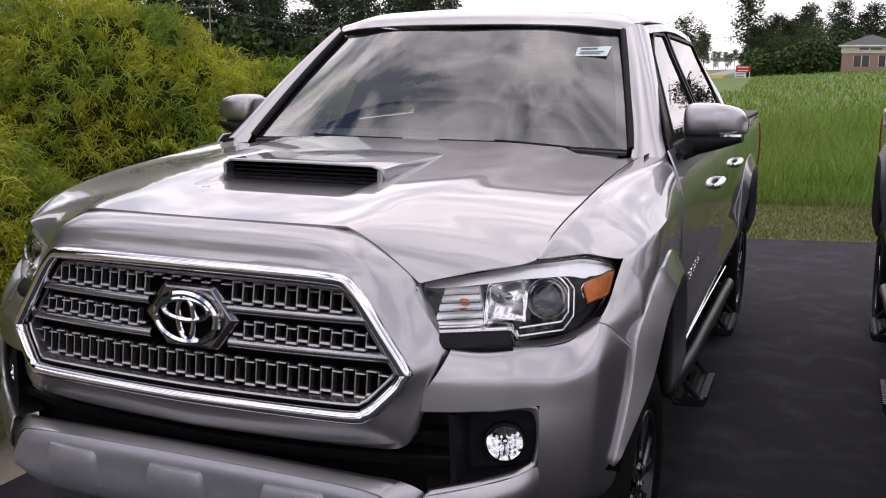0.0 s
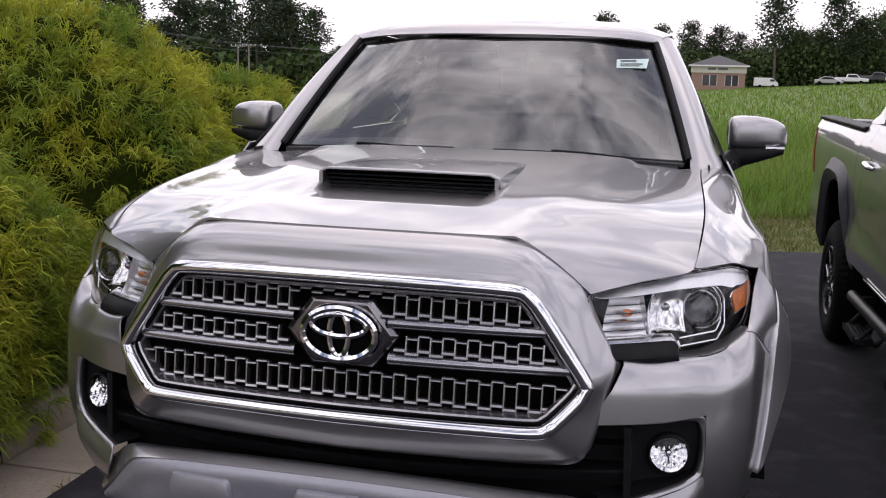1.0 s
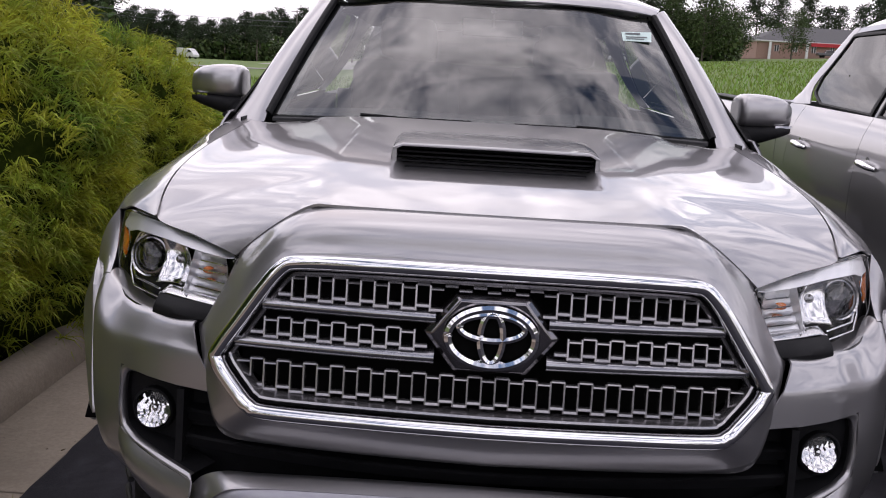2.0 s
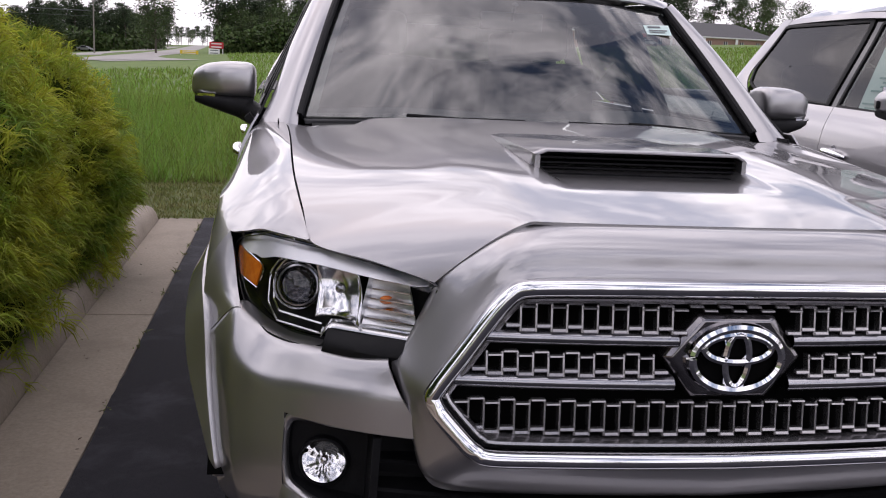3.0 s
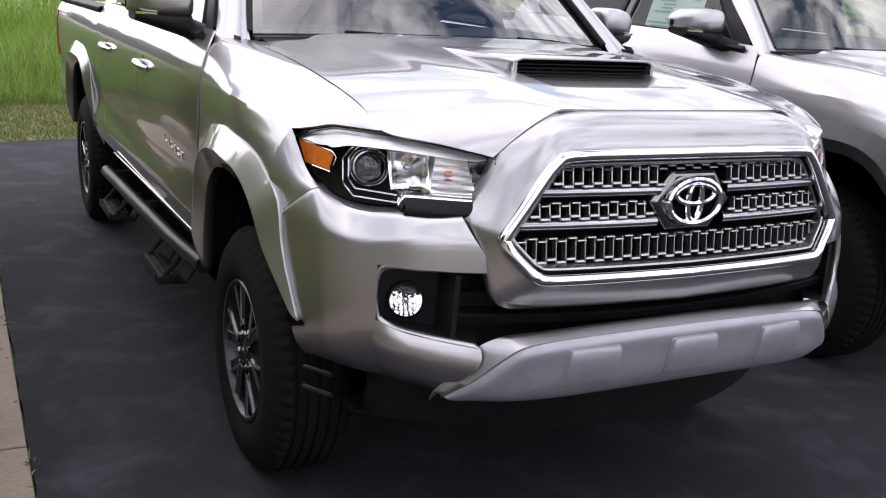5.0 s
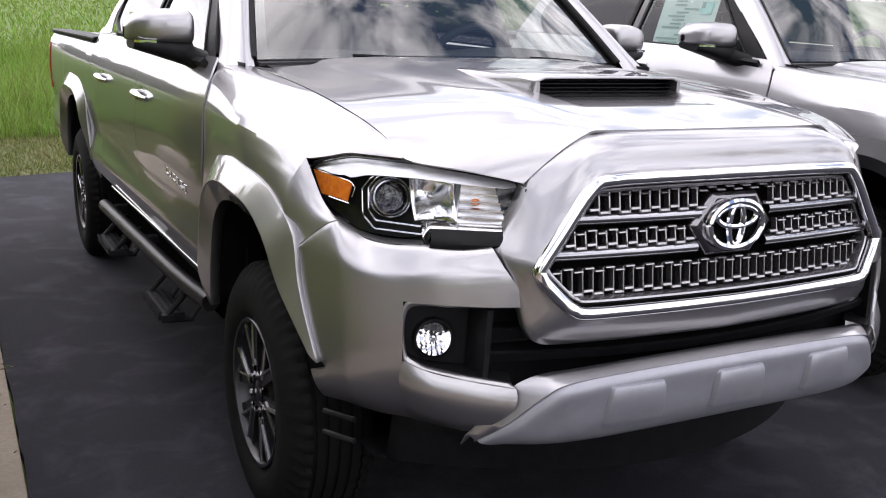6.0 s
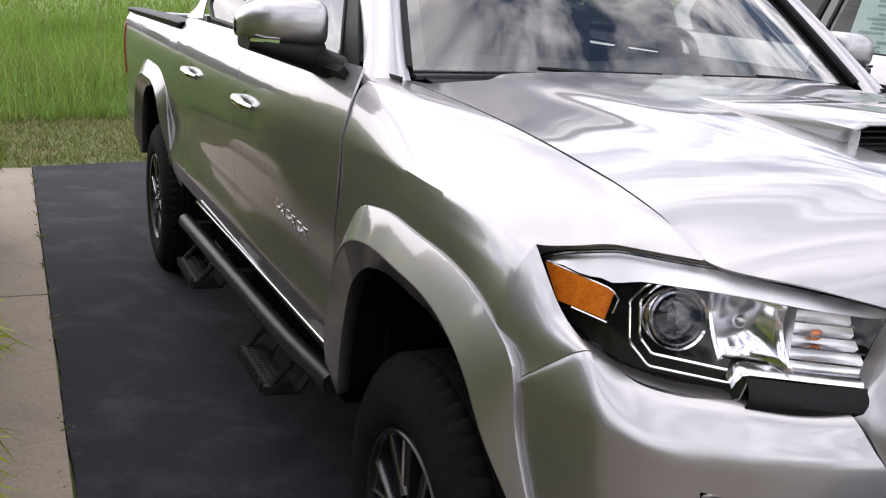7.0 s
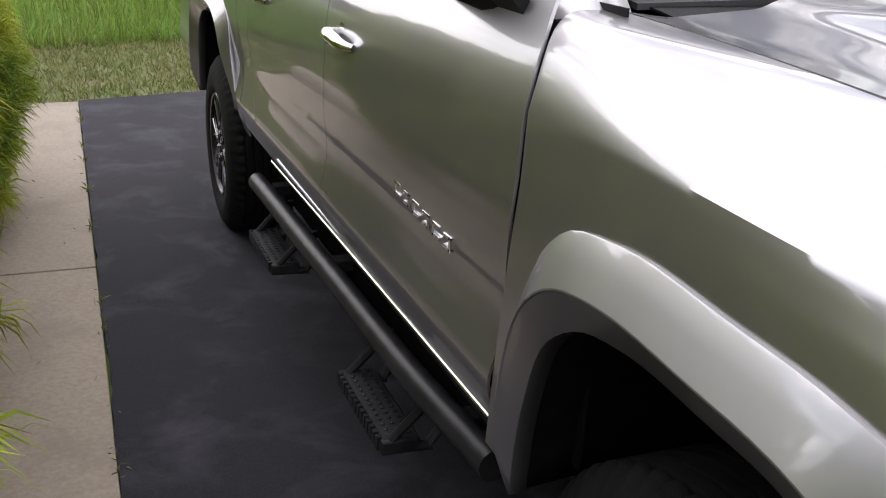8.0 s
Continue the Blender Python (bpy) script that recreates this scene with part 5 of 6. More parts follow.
    part("cab_back", Build().box((-.80, 3.50, .70), (.80, 3.53, 1.30)).box((-.60, 3.42, 1.63), (.60, 3.45, 1.69)), PAINT, t)
    rw = part("rear_window", facing(Build().grid([[(-.74, 3.525, 1.30), (0, 3.532, 1.30), (.74, 3.525, 1.30)], [(-.60, 3.435, 1.64), (0, 3.44, 1.645), (.60, 3.435, 1.64)]]), (0, 1, .3)), TINT, t)
    rw.visible_shadow = False
    # unseen boxes added to block light, so the ground below darkens
    part("underbody", Build().box((-.84, 1.46, .42), (.84, 3.36, .50)).box((-.56, .34, .40), (.56, 1.46, .52)).box((-.56, 3.36, .40), (.56, 5.20, .52)), DEAD_BLACK, t)
    part("chassis", Build().box((-.50, .30, .36), (.50, 5.2, .55)), BLACK, t)
    part("axle", Build().tube([(-.75, HUB_F, HUB_Z), (.75, HUB_F, HUB_Z)], .05, 10), BLACK, t)
    part("axle", Build().tube([(-.75, HUB_R, HUB_Z), (.75, HUB_R, HUB_Z)], .06, 10), BLACK, t)
    return t


def settle(t, slant, lift, high=0.0):
    """Narrow the cab and bed a little, let the truck stand at a slight slant and its body sit high."""
    def moved(x, y, z):
        k = min(1, max(0, (y - .5) / .8))
        up = (lift * max(0, y - 1.4) + high * min(1, max(0, (y - 1.2) / .8))) * min(1, max(0, (z - .60) / .35))
        return x * (1 - .032 * k * k * (3 - 2 * k)) + slant * max(0, y - .2), y, z + up
    for ob in t.children_recursive:
        inner = ob.location.length > 1e-6 or (ob.parent is not t and ob.parent.location.length > 1e-6)
        if ob.location.length > 1e-6 and ob.parent.location.length < 1e-6:
            ob.location = moved(*ob.location)
        elif ob.type == "MESH" and not inner:
            co = np.empty(len(ob.data.vertices) * 3)
            ob.data.vertices.foreach_get("co", co)
            co = np.array([moved(*p) for p in co.reshape(-1, 3)])
            ob.data.vertices.foreach_set("co", co.ravel())
            ob.data.update()


truck = pickup_truck("pickup_truck", "silver four-door pickup truck with chrome grille, parked on asphalt", "parked pickup trucks", PAINT, "", True, True)
settle(truck, -.0135, 0)
second = pickup_truck("pickup_truck", "silver four-door pickup truck with dark wheel trims, parked beside another", "parked pickup trucks", FLARE_BLACK, "dark plastic wheel trim", True, False)
settle(second, 0, .014, .035)
second.location = (2.495, .175, 0)
# white stock label inside the top corner of the windshield
lab = Build()
corners = [(.423, 1.742, 1.621), (.535, 1.800, 1.627), (.530, 1.745, 1.592), (.426, 1.702, 1.591)]
lab.v, lab.f = [(x, y + .006, z - .006) for x, y, z in corners], [(0, 1, 2, 3)]
stock = tagged(part("stock_label", lab, PAPER, thick=.001), "white paper stock label inside the windshield", "label")
a, b_, c, d = (np.array(p) + np.array([0, .0045, -.0035]) for p in corners)
bar = Build()
for u0, u1, v0, v1 in ((.12, .62, .16, .34), (.12, .85, .55, .66), (.12, .75, .76, .85)):
    start = len(bar.v)
    bar.v += [tuple((a * (1 - u) + b_ * u) * (1 - v) + (d * (1 - u) + c * u) * v) for u, v in ((u0, v0), (u1, v0), (u1, v1), (u0, v1))]
    bar.f.append(tuple(start + k for k in range(4)))
part("ink_bar", bar, INK, stock)
# price sheet inside the second truck's front door glass
def sheet_point(y, z, d=.012):
    return (2.495 - .968 * greenhouse_x(z - .05) + d, y, z)
sheet = Build().grid([[sheet_point(y + .22 * (z - 1.345), z) for y in np.linspace(2.01, 2.42, 6)] for z in np.linspace(1.33, 1.635, 6)])
price = tagged(part("price_sheet", sheet, PAPER, thick=.001), "pale printed price sheet inside a side window", "paper sheet")
rb = random.Random(5)
for k in range(15):
    z = 1.345 + .0185 * k
    y0 = 2.205 + rb.random() * .04 - (.13 if k in (2, 3, 9) else 0)
    y1 = y0 + .07 + rb.random() * .10
    bb = Build().grid([[sheet_point(y + .22 * (zz - 1.345), zz, .008) for y in (y0, y1)] for zz in (z, z + .008)])
    part("ink_bar", bb, SHEET_INK, price)
for y0, y1, z0, z1 in ((2.035, 2.135, 1.37, 1.42), (2.045, 2.125, 1.49, 1.55), (2.03, 2.17, 1.585, 1.622)):
    bb = Build().grid([[sheet_point(y + .22 * (zz - 1.345), zz, .008) for y in (y0, y1)] for zz in (z0, z1)])
    part("ink_block", bb, SHEET_INK, price)


# ---- ground ----
def ground_z(x, y):
    d = math.hypot(x, y)
    if y < 8:
        return -.03
    az = math.degrees(math.atan2(x, y))
    s = max(-.011, .0035 + .0011 * min(az, 26))
    return -.03 + max(0, min(d, 320) - 9.0) * s


def edge_far(x):
    """Far edge of the asphalt."""
    return 6.90 + .22 * (x + 1.45)


MEADOW = material("meadow", (0.085, 0.145, 0.022), rough=0.95, second=(0.13, 0.19, 0.032), scale=1.2, bump=0.8, bump_scale=9, stains=((0.060, 0.11, 0.020), .25, .7), detail=9)
SOIL = material("soil", (0.10, 0.07, 0.05), rough=0.95, second=(0.16, 0.115, 0.08), scale=12, bump=0.8, bump_scale=60)
LAWN = material("lawn", (0.085, 0.115, 0.03), rough=0.95, second=(0.13, 0.145, 0.05), scale=5, bump=0.8, bump_scale=120, stains=((0.17, 0.14, 0.075), 2.2, .6))
xs = np.concatenate([[-600, -300, -200, -160, -140], np.linspace(-120, -24, 17), np.linspace(-20, 20, 41), [26, 36, 50, 70, 100, 160, 300, 600]])
ys = np.concatenate([[-600, -200, -60, -20, -5, 0, 4, 7], np.linspace(8, 30, 23), np.linspace(35, 335, 51), [360, 400, 460, 540, 640, 760]])
gb = Build().grid([[(x, y, ground_z(x, y)) for x in xs] for y in ys])
tagged(part("ground", gb, MEADOW), "green meadow rising gently to far buildings", "ground", kind="structure")
lot = Build()
# the asphalt's left edge laps unevenly on the gutter
wavy = [(-1.474 - .008 * noise.noise(Vector((0, y * 2.2, 0))) - .006 * noise.noise(Vector((5, y * 9, 0))), y) for y in np.linspace(-40, edge_far(-1.475), 700)]
left = [(x, float(y), .008) for x, y in wavy]
lot.grid([left, [(40, -40 + (edge_far(40) + 40) * k / 699, .008) for k in range(700)]])
lot.grid([left, [(x, y, -.05) for x, y, z in left]])
lot.grid([[(-1.474, edge_far(-1.475), .008), (40, edge_far(40), .008)], [(-1.474, edge_far(-1.475), -.05), (40, edge_far(40), -.05)]])
tagged(part("road", lot, ASPHALT), "dark asphalt parking lot", "asphalt", kind="structure")
# mown strip and planting bed
strip = Build().grid([[(x, edge_far(x) - .02 + t * (2.45 + .05 * (x + 1.5)), -.006 + .004 * math.sin(x * 3)) for x in np.linspace(-14, 40, 60)] for t in np.linspace(0, 1, 5)])
tagged(part("ground", strip, LAWN), "mown grass strip behind the parking lot", "grass", kind="structure")
bedg = Build().grid([[(x, y, .04 + .05 * math.sin(x * 2.1 + y)) for x in np.linspace(-9, -1.98, 16)] for y in np.linspace(-12, 6.7, 40)])
tagged(part("ground", bedg, SOIL), "brown planting bed under the shrubs", "soil", kind="structure")
# concrete gutter pans with their joints, and the kerb
gutter = thing("pavement", "pale concrete gutter along the kerb", "gutter", kind="structure")
joints = [-12.0, -9.0, -6.0, -3.0, -1.2, 1.22, 3.82, 6.88]
for a, b in zip(joints[:-1], joints[1:]):
    part("slab", Build().box((-1.836, a + .006, -.08), (-1.479, b - .006, .004)), CONCRETE, gutter, bevel=.004)
kerb = thing("kerb", "worn concrete kerb with a rounded end", "kerb", kind="structure")
prof = [(-1.838, -.05), (-1.838, .02), (-1.855, .09), (-1.88, .125), (-1.92, .140), (-1.99, .140), (-2.02, .12), (-2.03, .05), (-2.03, -.05)]
for a, b in zip(joints[:-1], joints[1:]):
    rows = [[(x, y, z) for x, z in prof] for y in (a + .004, b - .004)]
    if b == joints[-1]:
        rows = [[(x, y, z) for x, z in prof] for y in (a + .004, b - .22)]
        for k in range(1, 9):
            t = k / 8 * math.pi / 2
            rows.append([(x, b - .22 + .20 * math.sin(t), -.05 + (z + .05) * (.12 + .88 * math.cos(t))) for x, z in prof])
    part("kerb_stone", Build().grid(rows), CONCRETE, kerb, smooth=50)


# ---- plants ----
rng = np.random.default_rng(7)


def ribbons(name, roots, dirs, length, width, mat, droop=0.0, bend=0.5):
    """Thin leaf strips, two faces each, as one mesh."""
    n = len(roots)
    d = dirs / np.linalg.norm(dirs, axis=1)[:, None]
    side = np.cross(d, rng.normal(size=(n, 3)))
    side /= np.linalg.norm(side, axis=1)[:, None] + 1e-9
    w, l = np.broadcast_to(width, n)[:, None], np.broadcast_to(length, n)[:, None]
    mid = roots + d * l * bend
    d2 = d.copy(); d2[:, 2] -= droop
    d2 /= np.linalg.norm(d2, axis=1)[:, None]
    tip = mid + d2 * l * (1 - bend)
    v = np.stack([roots - side * w * .4, roots + side * w * .4, mid + side * w * .5, mid - side * w * .5, tip], 1).reshape(-1, 3)
    base = np.arange(n) * 5
    f = [q for b in base.tolist() for q in ((b, b + 1, b + 2, b + 3), (b + 3, b + 2, b + 4))]
    me = bpy.data.meshes.new(name)
    me.from_pydata(v.tolist(), [], f)
    me.materials.append(mat)
    me.update()
    return me


SHRUB = material("shrub_leaf", (0.41, 0.42, 0.036), rough=0.6, second=(0.15, 0.235, 0.024), scale=2.2, island=0.35, contrast=(.40, .62), spec=0.3, translucent=.35)
SHRUB_CORE = material("shrub_inner_shade", (0.014, 0.022, 0.004), rough=1.0, spec=0.0, second=(0.028, 0.04, 0.007), scale=14, bump=0.8, bump_scale=40)
BARK = material("bark", (0.085, 0.07, 0.055), rough=0.95, second=(0.14, 0.12, 0.10), scale=9, bump=0.8, bump_scale=30)
LEAF = material("tree_leaf", (0.034, 0.058, 0.016), rough=0.65, second=(0.060, 0.092, 0.022), scale=.6, island=0.4, spec=0.3)
PINE = material("pine_needles", (0.024, 0.042, 0.018), rough=0.7, second=(0.040, 0.062, 0.022), scale=.5, island=0.35, spec=0.3)
GRASS = material("tall_grass_blade", (0.13, 0.235, 0.030), rough=0.6, second=(0.21, 0.28, 0.062), scale=.9, island=0.4, spec=0.3, translucent=.35)
TURF = material("turf_blade", (0.12, 0.155, 0.035), rough=0.7, second=(0.22, 0.20, 0.085), scale=3, island=0.4, spec=0.2, translucent=.25)


def shrub(cx, cy, rx, ry, h, tufts, label):
    s = thing("shrub", label, "shrub", "golden shrubs along the kerb")
    seed = cx * 7 + cy * 3
    def radius(dirn):
        v = Vector((float(dirn[0]), float(dirn[1]), float(dirn[2])))
        return 1 + .16 * noise.noise(v * 1.8 + Vector((seed, 0, 0))) + .10 * noise.noise(v * 4.5 + Vector((0, seed, 0)))
    def spot(d, r):
        # full to the ground below, domed above
        flat_ = math.hypot(d[0], d[1]) + 1e-6
        k = (1 - max(0, d[2]) ** 2.3) ** .5 if d[2] > 0 else 1 - .10 * d[2] ** 2
        z = h * .36 + h * .64 * d[2] * (1 + .6 * (r - 1)) if d[2] > 0 else h * .36 * (1 + max(-1, d[2] * 1.25))
        return (cx + rx * r * k * d[0] / flat_, cy + ry * r * k * d[1] / flat_, max(.03, z))
    # solid core whose dark colour stands in for the shade between the tufts
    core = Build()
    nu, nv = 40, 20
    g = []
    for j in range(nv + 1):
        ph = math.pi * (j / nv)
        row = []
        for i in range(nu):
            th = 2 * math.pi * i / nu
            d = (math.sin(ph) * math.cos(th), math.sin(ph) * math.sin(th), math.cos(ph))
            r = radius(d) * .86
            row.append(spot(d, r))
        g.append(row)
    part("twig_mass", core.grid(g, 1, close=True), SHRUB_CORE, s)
    # tufts of thread-like twigs that arch outwards and hang
    dirs = rng.normal(size=(tufts, 3))
    dirs[:, 2] = np.abs(dirs[:, 2]) * 1.0 - .55
    dirs /= np.linalg.norm(dirs, axis=1)[:, None]
    rr = np.array([radius(d) for d in dirs]) * rng.uniform(.84, 1.0, tufts)
    cen = np.array([spot(d, float(r)) for d, r in zip(dirs, rr)])
    per = 23
    roots = np.repeat(cen, per, 0) + rng.normal(scale=.016, size=(tufts * per, 3))
    out = np.repeat(dirs, per, 0)
    lean = np.repeat(rng.normal(scale=.45, size=(tufts, 3)), per, 0)
    dd = out * .75 + lean + rng.normal(scale=.42, size=out.shape) + np.array([0, 0, .28])
    ln = np.repeat(rng.uniform(.07, .15, tufts), per) * rng.uniform(.5, 1.15, tufts * per)
    part("foliage", ribbons("foliage", roots, dd, ln, rng.uniform(.0038, .0075, tufts * per), SHRUB, .9), None, s)
    return s


shrub(-2.67, 1.10, .95, 1.20, 1.42, 3900, "low golden-green thread-leaved shrub beside the kerb")
shrub(-2.81, 2.85, 1.03, 1.20, 1.92, 3900, "tall golden-green thread-leaved shrub beside the kerb")
shrub(-2.71, 4.60, .96, 1.25, 1.58, 3700, "golden-green thread-leaved shrub at the kerb's end")

# tall grass: blades near the lot, tufts farther out
def meadow_edge(x):
    return 9.15 + .27 * (x + 1.7)
n = 52000
gx = rng.uniform(-15, 13, n)
gy = meadow_edge(gx) + rng.uniform(0, 1, n) ** 1.7 * 15 - .1 * rng.uniform(0, 1, n)
clump = np.array([.65 + .7 * noise.noise(Vector((float(a) * .7, float(b) * .7, 0))) for a, b in zip(gx, gy)])
gz = np.array([ground_z(float(a), float(b)) for a, b in zip(gx, gy)])
near = np.minimum(1, .45 + (gy - meadow_edge(gx)) * .5)
dirs = rng.normal(scale=.28, size=(n, 3)); dirs[:, 2] = 1
tall = ribbons("tall_grass", np.stack([gx, gy, gz - .03], 1), dirs, near * (.28 + .30 * rng.uniform(0, 1, n)) * (.6 + clump), rng.uniform(.008, .017, n), GRASS, .35)
tagged(part("tall_grass", tall, None), "tall green uncut meadow grass", "grass", kind="stuff")
n = 42000
d_ = 22 + 150 * rng.uniform(0, 1, n) ** 2.2
a_ = np.radians(rng.uniform(-30, 32, n))
gx, gy = d_ * np.sin(a_), d_ * np.cos(a_)
gz = np.array([ground_z(float(a), float(b)) for a, b in zip(gx, gy)])
keep = (np.degrees(np.arctan2(gx, gy)) > -4) | (d_ < 62)
gx, gy, gz, d_ = gx[keep], gy[keep], gz[keep], d_[keep]
n = len(gx)
dirs = rng.normal(scale=.35, size=(n, 3)); dirs[:, 2] = 1
far = ribbons("tall_grass", np.stack([gx, gy, gz - .05], 1), dirs, rng.uniform(.20, .45, n), .014 + .0009 * d_, GRASS, .3)
tagged(part("tall_grass", far, None), "far tufts of uncut meadow grass", "grass", kind="stuff")
n = 60000
gx = rng.uniform(-8, 9, n)
gy = edge_far(gx) + rng.uniform(0, 1, n) * (meadow_edge(gx) - edge_far(gx) + .3)
dirs = rng.normal(scale=.5, size=(n, 3)); dirs[:, 2] = 1
turf = ribbons("mown_grass", np.stack([gx, gy, np.full(n, -.01)], 1), dirs, rng.uniform(.03, .075, n), rng.uniform(.005, .011, n), TURF, .3)
tagged(part("mown_grass", turf, None), "short mown grass with dry patches", "grass", kind="stuff")


def tree(name, label, h, kind, seedv):
    r = np.random.default_rng(seedv)
    t = thing(name, label, "tree", "trees behind the meadow")
    trunk = Build()
    bendx, bendy = r.normal(scale=.02 * h, size=2)
    line = [(bendx * (k / 8) ** 2, bendy * (k / 8) ** 2, h * .92 * k / 8) for k in range(9)]
    trunk.tube(line, [h * .018 * (1 - .85 * k / 8) for k in range(9)], 8)
    cents = []
    pine = kind == "pine"
    lo = .45 if pine else .22
    for k in range(26 if pine else 30):
        f = lo + (1 - lo) * (k + .5) / (26 if pine else 30)
        ang = r.uniform(0, 2 * math.pi)
        spread = (.17 * h * (1.15 - f) + .05 * h) if pine else .30 * h * math.sin(math.pi * min(1, (f - lo) / (1 - lo) * .82 + .14))
        rad = spread * r.uniform(.45, 1.05)
        c = Vector((line[4][0] + rad * math.cos(ang), line[4][1] + rad * math.sin(ang), h * f * (.98 if pine else .95)))
        st = Vector((0, 0, max(h * .15, c.z - (.04 if pine else .10) * h)))
        trunk.tube([st, (st + c) / 2 + Vector((0, 0, .01 * h)), c], [h * .006, h * .004, h * .002], 5)
        cents.append((c, spread))
    part("trunk", trunk, BARK, t)
    roots, dd = [], []
    per = 95 if pine else 110
    for c, sp in cents:
        s = h * (.050 if pine else .075) * r.uniform(.7, 1.3)
        p = r.normal(size=(per, 3)) * np.array([s, s, s * (.45 if pine else .7)])
        roots.append(p + np.array(c)); dd.append(p + r.normal(size=p.shape) * s * .6)
    roots, dd = np.concatenate(roots), np.concatenate(dd)
    part("crown", ribbons("crown", roots, dd, h * r.uniform(.018, .04, len(roots)), h * r.uniform(.010, .022, len(roots)), PINE if pine else LEAF, .3), None, t)
    return t


protos = [tree("pine_tree", "tall dark green pine at the far edge", 16, "pine", 3), tree("pine_tree", "slender dark green pine at the far edge", 18, "pine", 4),
          tree("broadleaf_tree", "full dark green broadleaf tree at the far edge", 12, "broad", 5), tree("broadleaf_tree", "round green broadleaf tree at the far edge", 10, "broad", 6)]
spots = []
def stand(a0, a1, count, d0, d1, kinds, s0, s1):
    for k in range(count):
        az = radians(a0 + (a1 - a0) * (k + random.random()) / count)
        d = random.uniform(d0, d1)
        spots.append((d * math.sin(az), d * math.cos(az), random.choice(kinds), random.uniform(s0, s1)))
stand(-46, -20.8, 38, 190, 225, (0, 1, 2), 1.0, 1.34)
stand(-115, -47, 26, 150, 220, (0, 1, 2), .8, 1.3)
stand(-21, -13, 36, 260, 310, (0, 1, 1), .5, .74)
stand(-13.5, -9, 22, 330, 410, (0, 1, 1), .68, 1.0)
stand(-9.5, -6.8, 14, 470, 560, (0, 1, 1), .75, 1.1)
stand(-7, -4.6, 12, 800, 950, (0, 1, 2), .75, 1.05)
stand(-4.4, -.5, 18, 176, 200, (2, 3, 2, 0), .62, .92)
stand(-.5, 5, 12, 192, 215, (2, 0, 3), .6, .85)
stand(5, 14.5, 30, 186, 215, (2, 3, 0, 2), .78, 1.06)
stand(14.5, 27, 16, 290, 330, (0, 1, 0, 2), .85, 1.2)
stand(27, 60, 20, 220, 300, (0, 2, 3), .9, 1.3)
stand(-172, -62, 26, 42, 75, (2, 3, 2, 0), .8, 1.1)
stand(65, 172, 18, 70, 120, (2, 3, 0), .9, 1.2)
for i, (x, y, k, s) in enumerate(spots):
    m = pose(x, y, ground_z(x, y) - .1, 0, 0, random.uniform(0, 360))
    c = copy_thing(protos[k], m)
    c.scale = (s, s, s * random.uniform(.9, 1.1))
for p_, (x, y) in zip(protos, ((-118, 168), (-106, 172), (-26, 190), (62, 200))):
    p_.location = (x, y, ground_z(x, y) - .1)

# undergrowth along the wood's edge
def thicket(a0, a1, d0, d1, h, n, label, size):
    a = np.radians(rng.uniform(a0, a1, n)); d = rng.uniform(d0, d1, n)
    x, y = d * np.sin(a), d * np.cos(a)
    lump = np.array([.65 + .5 * noise.noise(Vector((float(q) * .12, float(w) * .12, 3))) for q, w in zip(x, y)])
    z = np.array([ground_z(float(q), float(w)) for q, w in zip(x, y)]) + rng.uniform(0, 1, n) ** .8 * h * lump
    me = ribbons("undergrowth", np.stack([x, y, z], 1), rng.normal(size=(n, 3)), size * rng.uniform(.6, 1.4, n), size * rng.uniform(.4, .9, n), LEAF, .3)
    tagged(part("undergrowth", me, None), label, "undergrowth", kind="stuff")
thicket(-46, -21.3, 185, 215, 12, 22000, "dark undergrowth between the far trees", 1.3)
thicket(-115, -46, 150, 200, 9, 9000, "dark undergrowth between the far trees", 1.4)
thicket(-21, -12.5, 265, 310, 7.5, 16000, "dark undergrowth along the road", 1.2)
thicket(-13.5, -7.2, 330, 520, 9, 15000, "distant dark wood along the road", 1.3)
thicket(-4.5, 0, 168, 200, 5.5, 16000, "dark undergrowth behind the meadow", .6)
thicket(0, 14.5, 186, 215, 9, 24000, "dark undergrowth behind the meadow", .7)
thicket(14.5, 60, 280, 320, 7, 14000, "dark undergrowth behind the far building", 1.1)
thicket(-128, -60, 19, 27, 19, 26000, "tall green trees behind the shrub bed", .6)
thicket(-16.8, -10.2, 278, 292, 6.4, 16000, "dark green roadside bushes", .9)


# leaf litter and weeds along the gutter's edge
LITTER = material("leaf_litter", (0.16, 0.12, 0.07), rough=0.9, second=(0.09, 0.075, 0.045), scale=30, island=.5)
n = 130
gx = -1.478 + rng.normal(scale=.02, size=n)
gx[:50] = rng.uniform(-1.83, -1.50, 50)
gy = rng.uniform(-3.5, 6.8, n)
dirs = rng.normal(size=(n, 3)); dirs[:, 2] = .12
litter = ribbons("leaf_litter", np.stack([gx, gy, np.full(n, .013)], 1), dirs, rng.uniform(.008, .022, n), rng.uniform(.003, .006, n), LITTER, .0)
tagged(part("leaf_litter", litter, None), "dry leaf litter scattered along the gutter edge", "leaf litter", kind="stuff")
n = 240
gy = np.repeat(rng.uniform(-3.0, 6.6, 24), 10) + rng.normal(scale=.03, size=n)
dirs = rng.normal(scale=.6, size=(n, 3)); dirs[:, 2] = 1
weeds = ribbons("weeds", np.stack([-1.478 + rng.normal(scale=.008, size=n), gy, np.full(n, .0)], 1), dirs, rng.uniform(.015, .045, n), rng.uniform(.003, .007, n), TURF, .5)
tagged(part("weed_tufts", weeds, None), "small green weeds in the joint beside the asphalt", "weeds", kind="stuff")


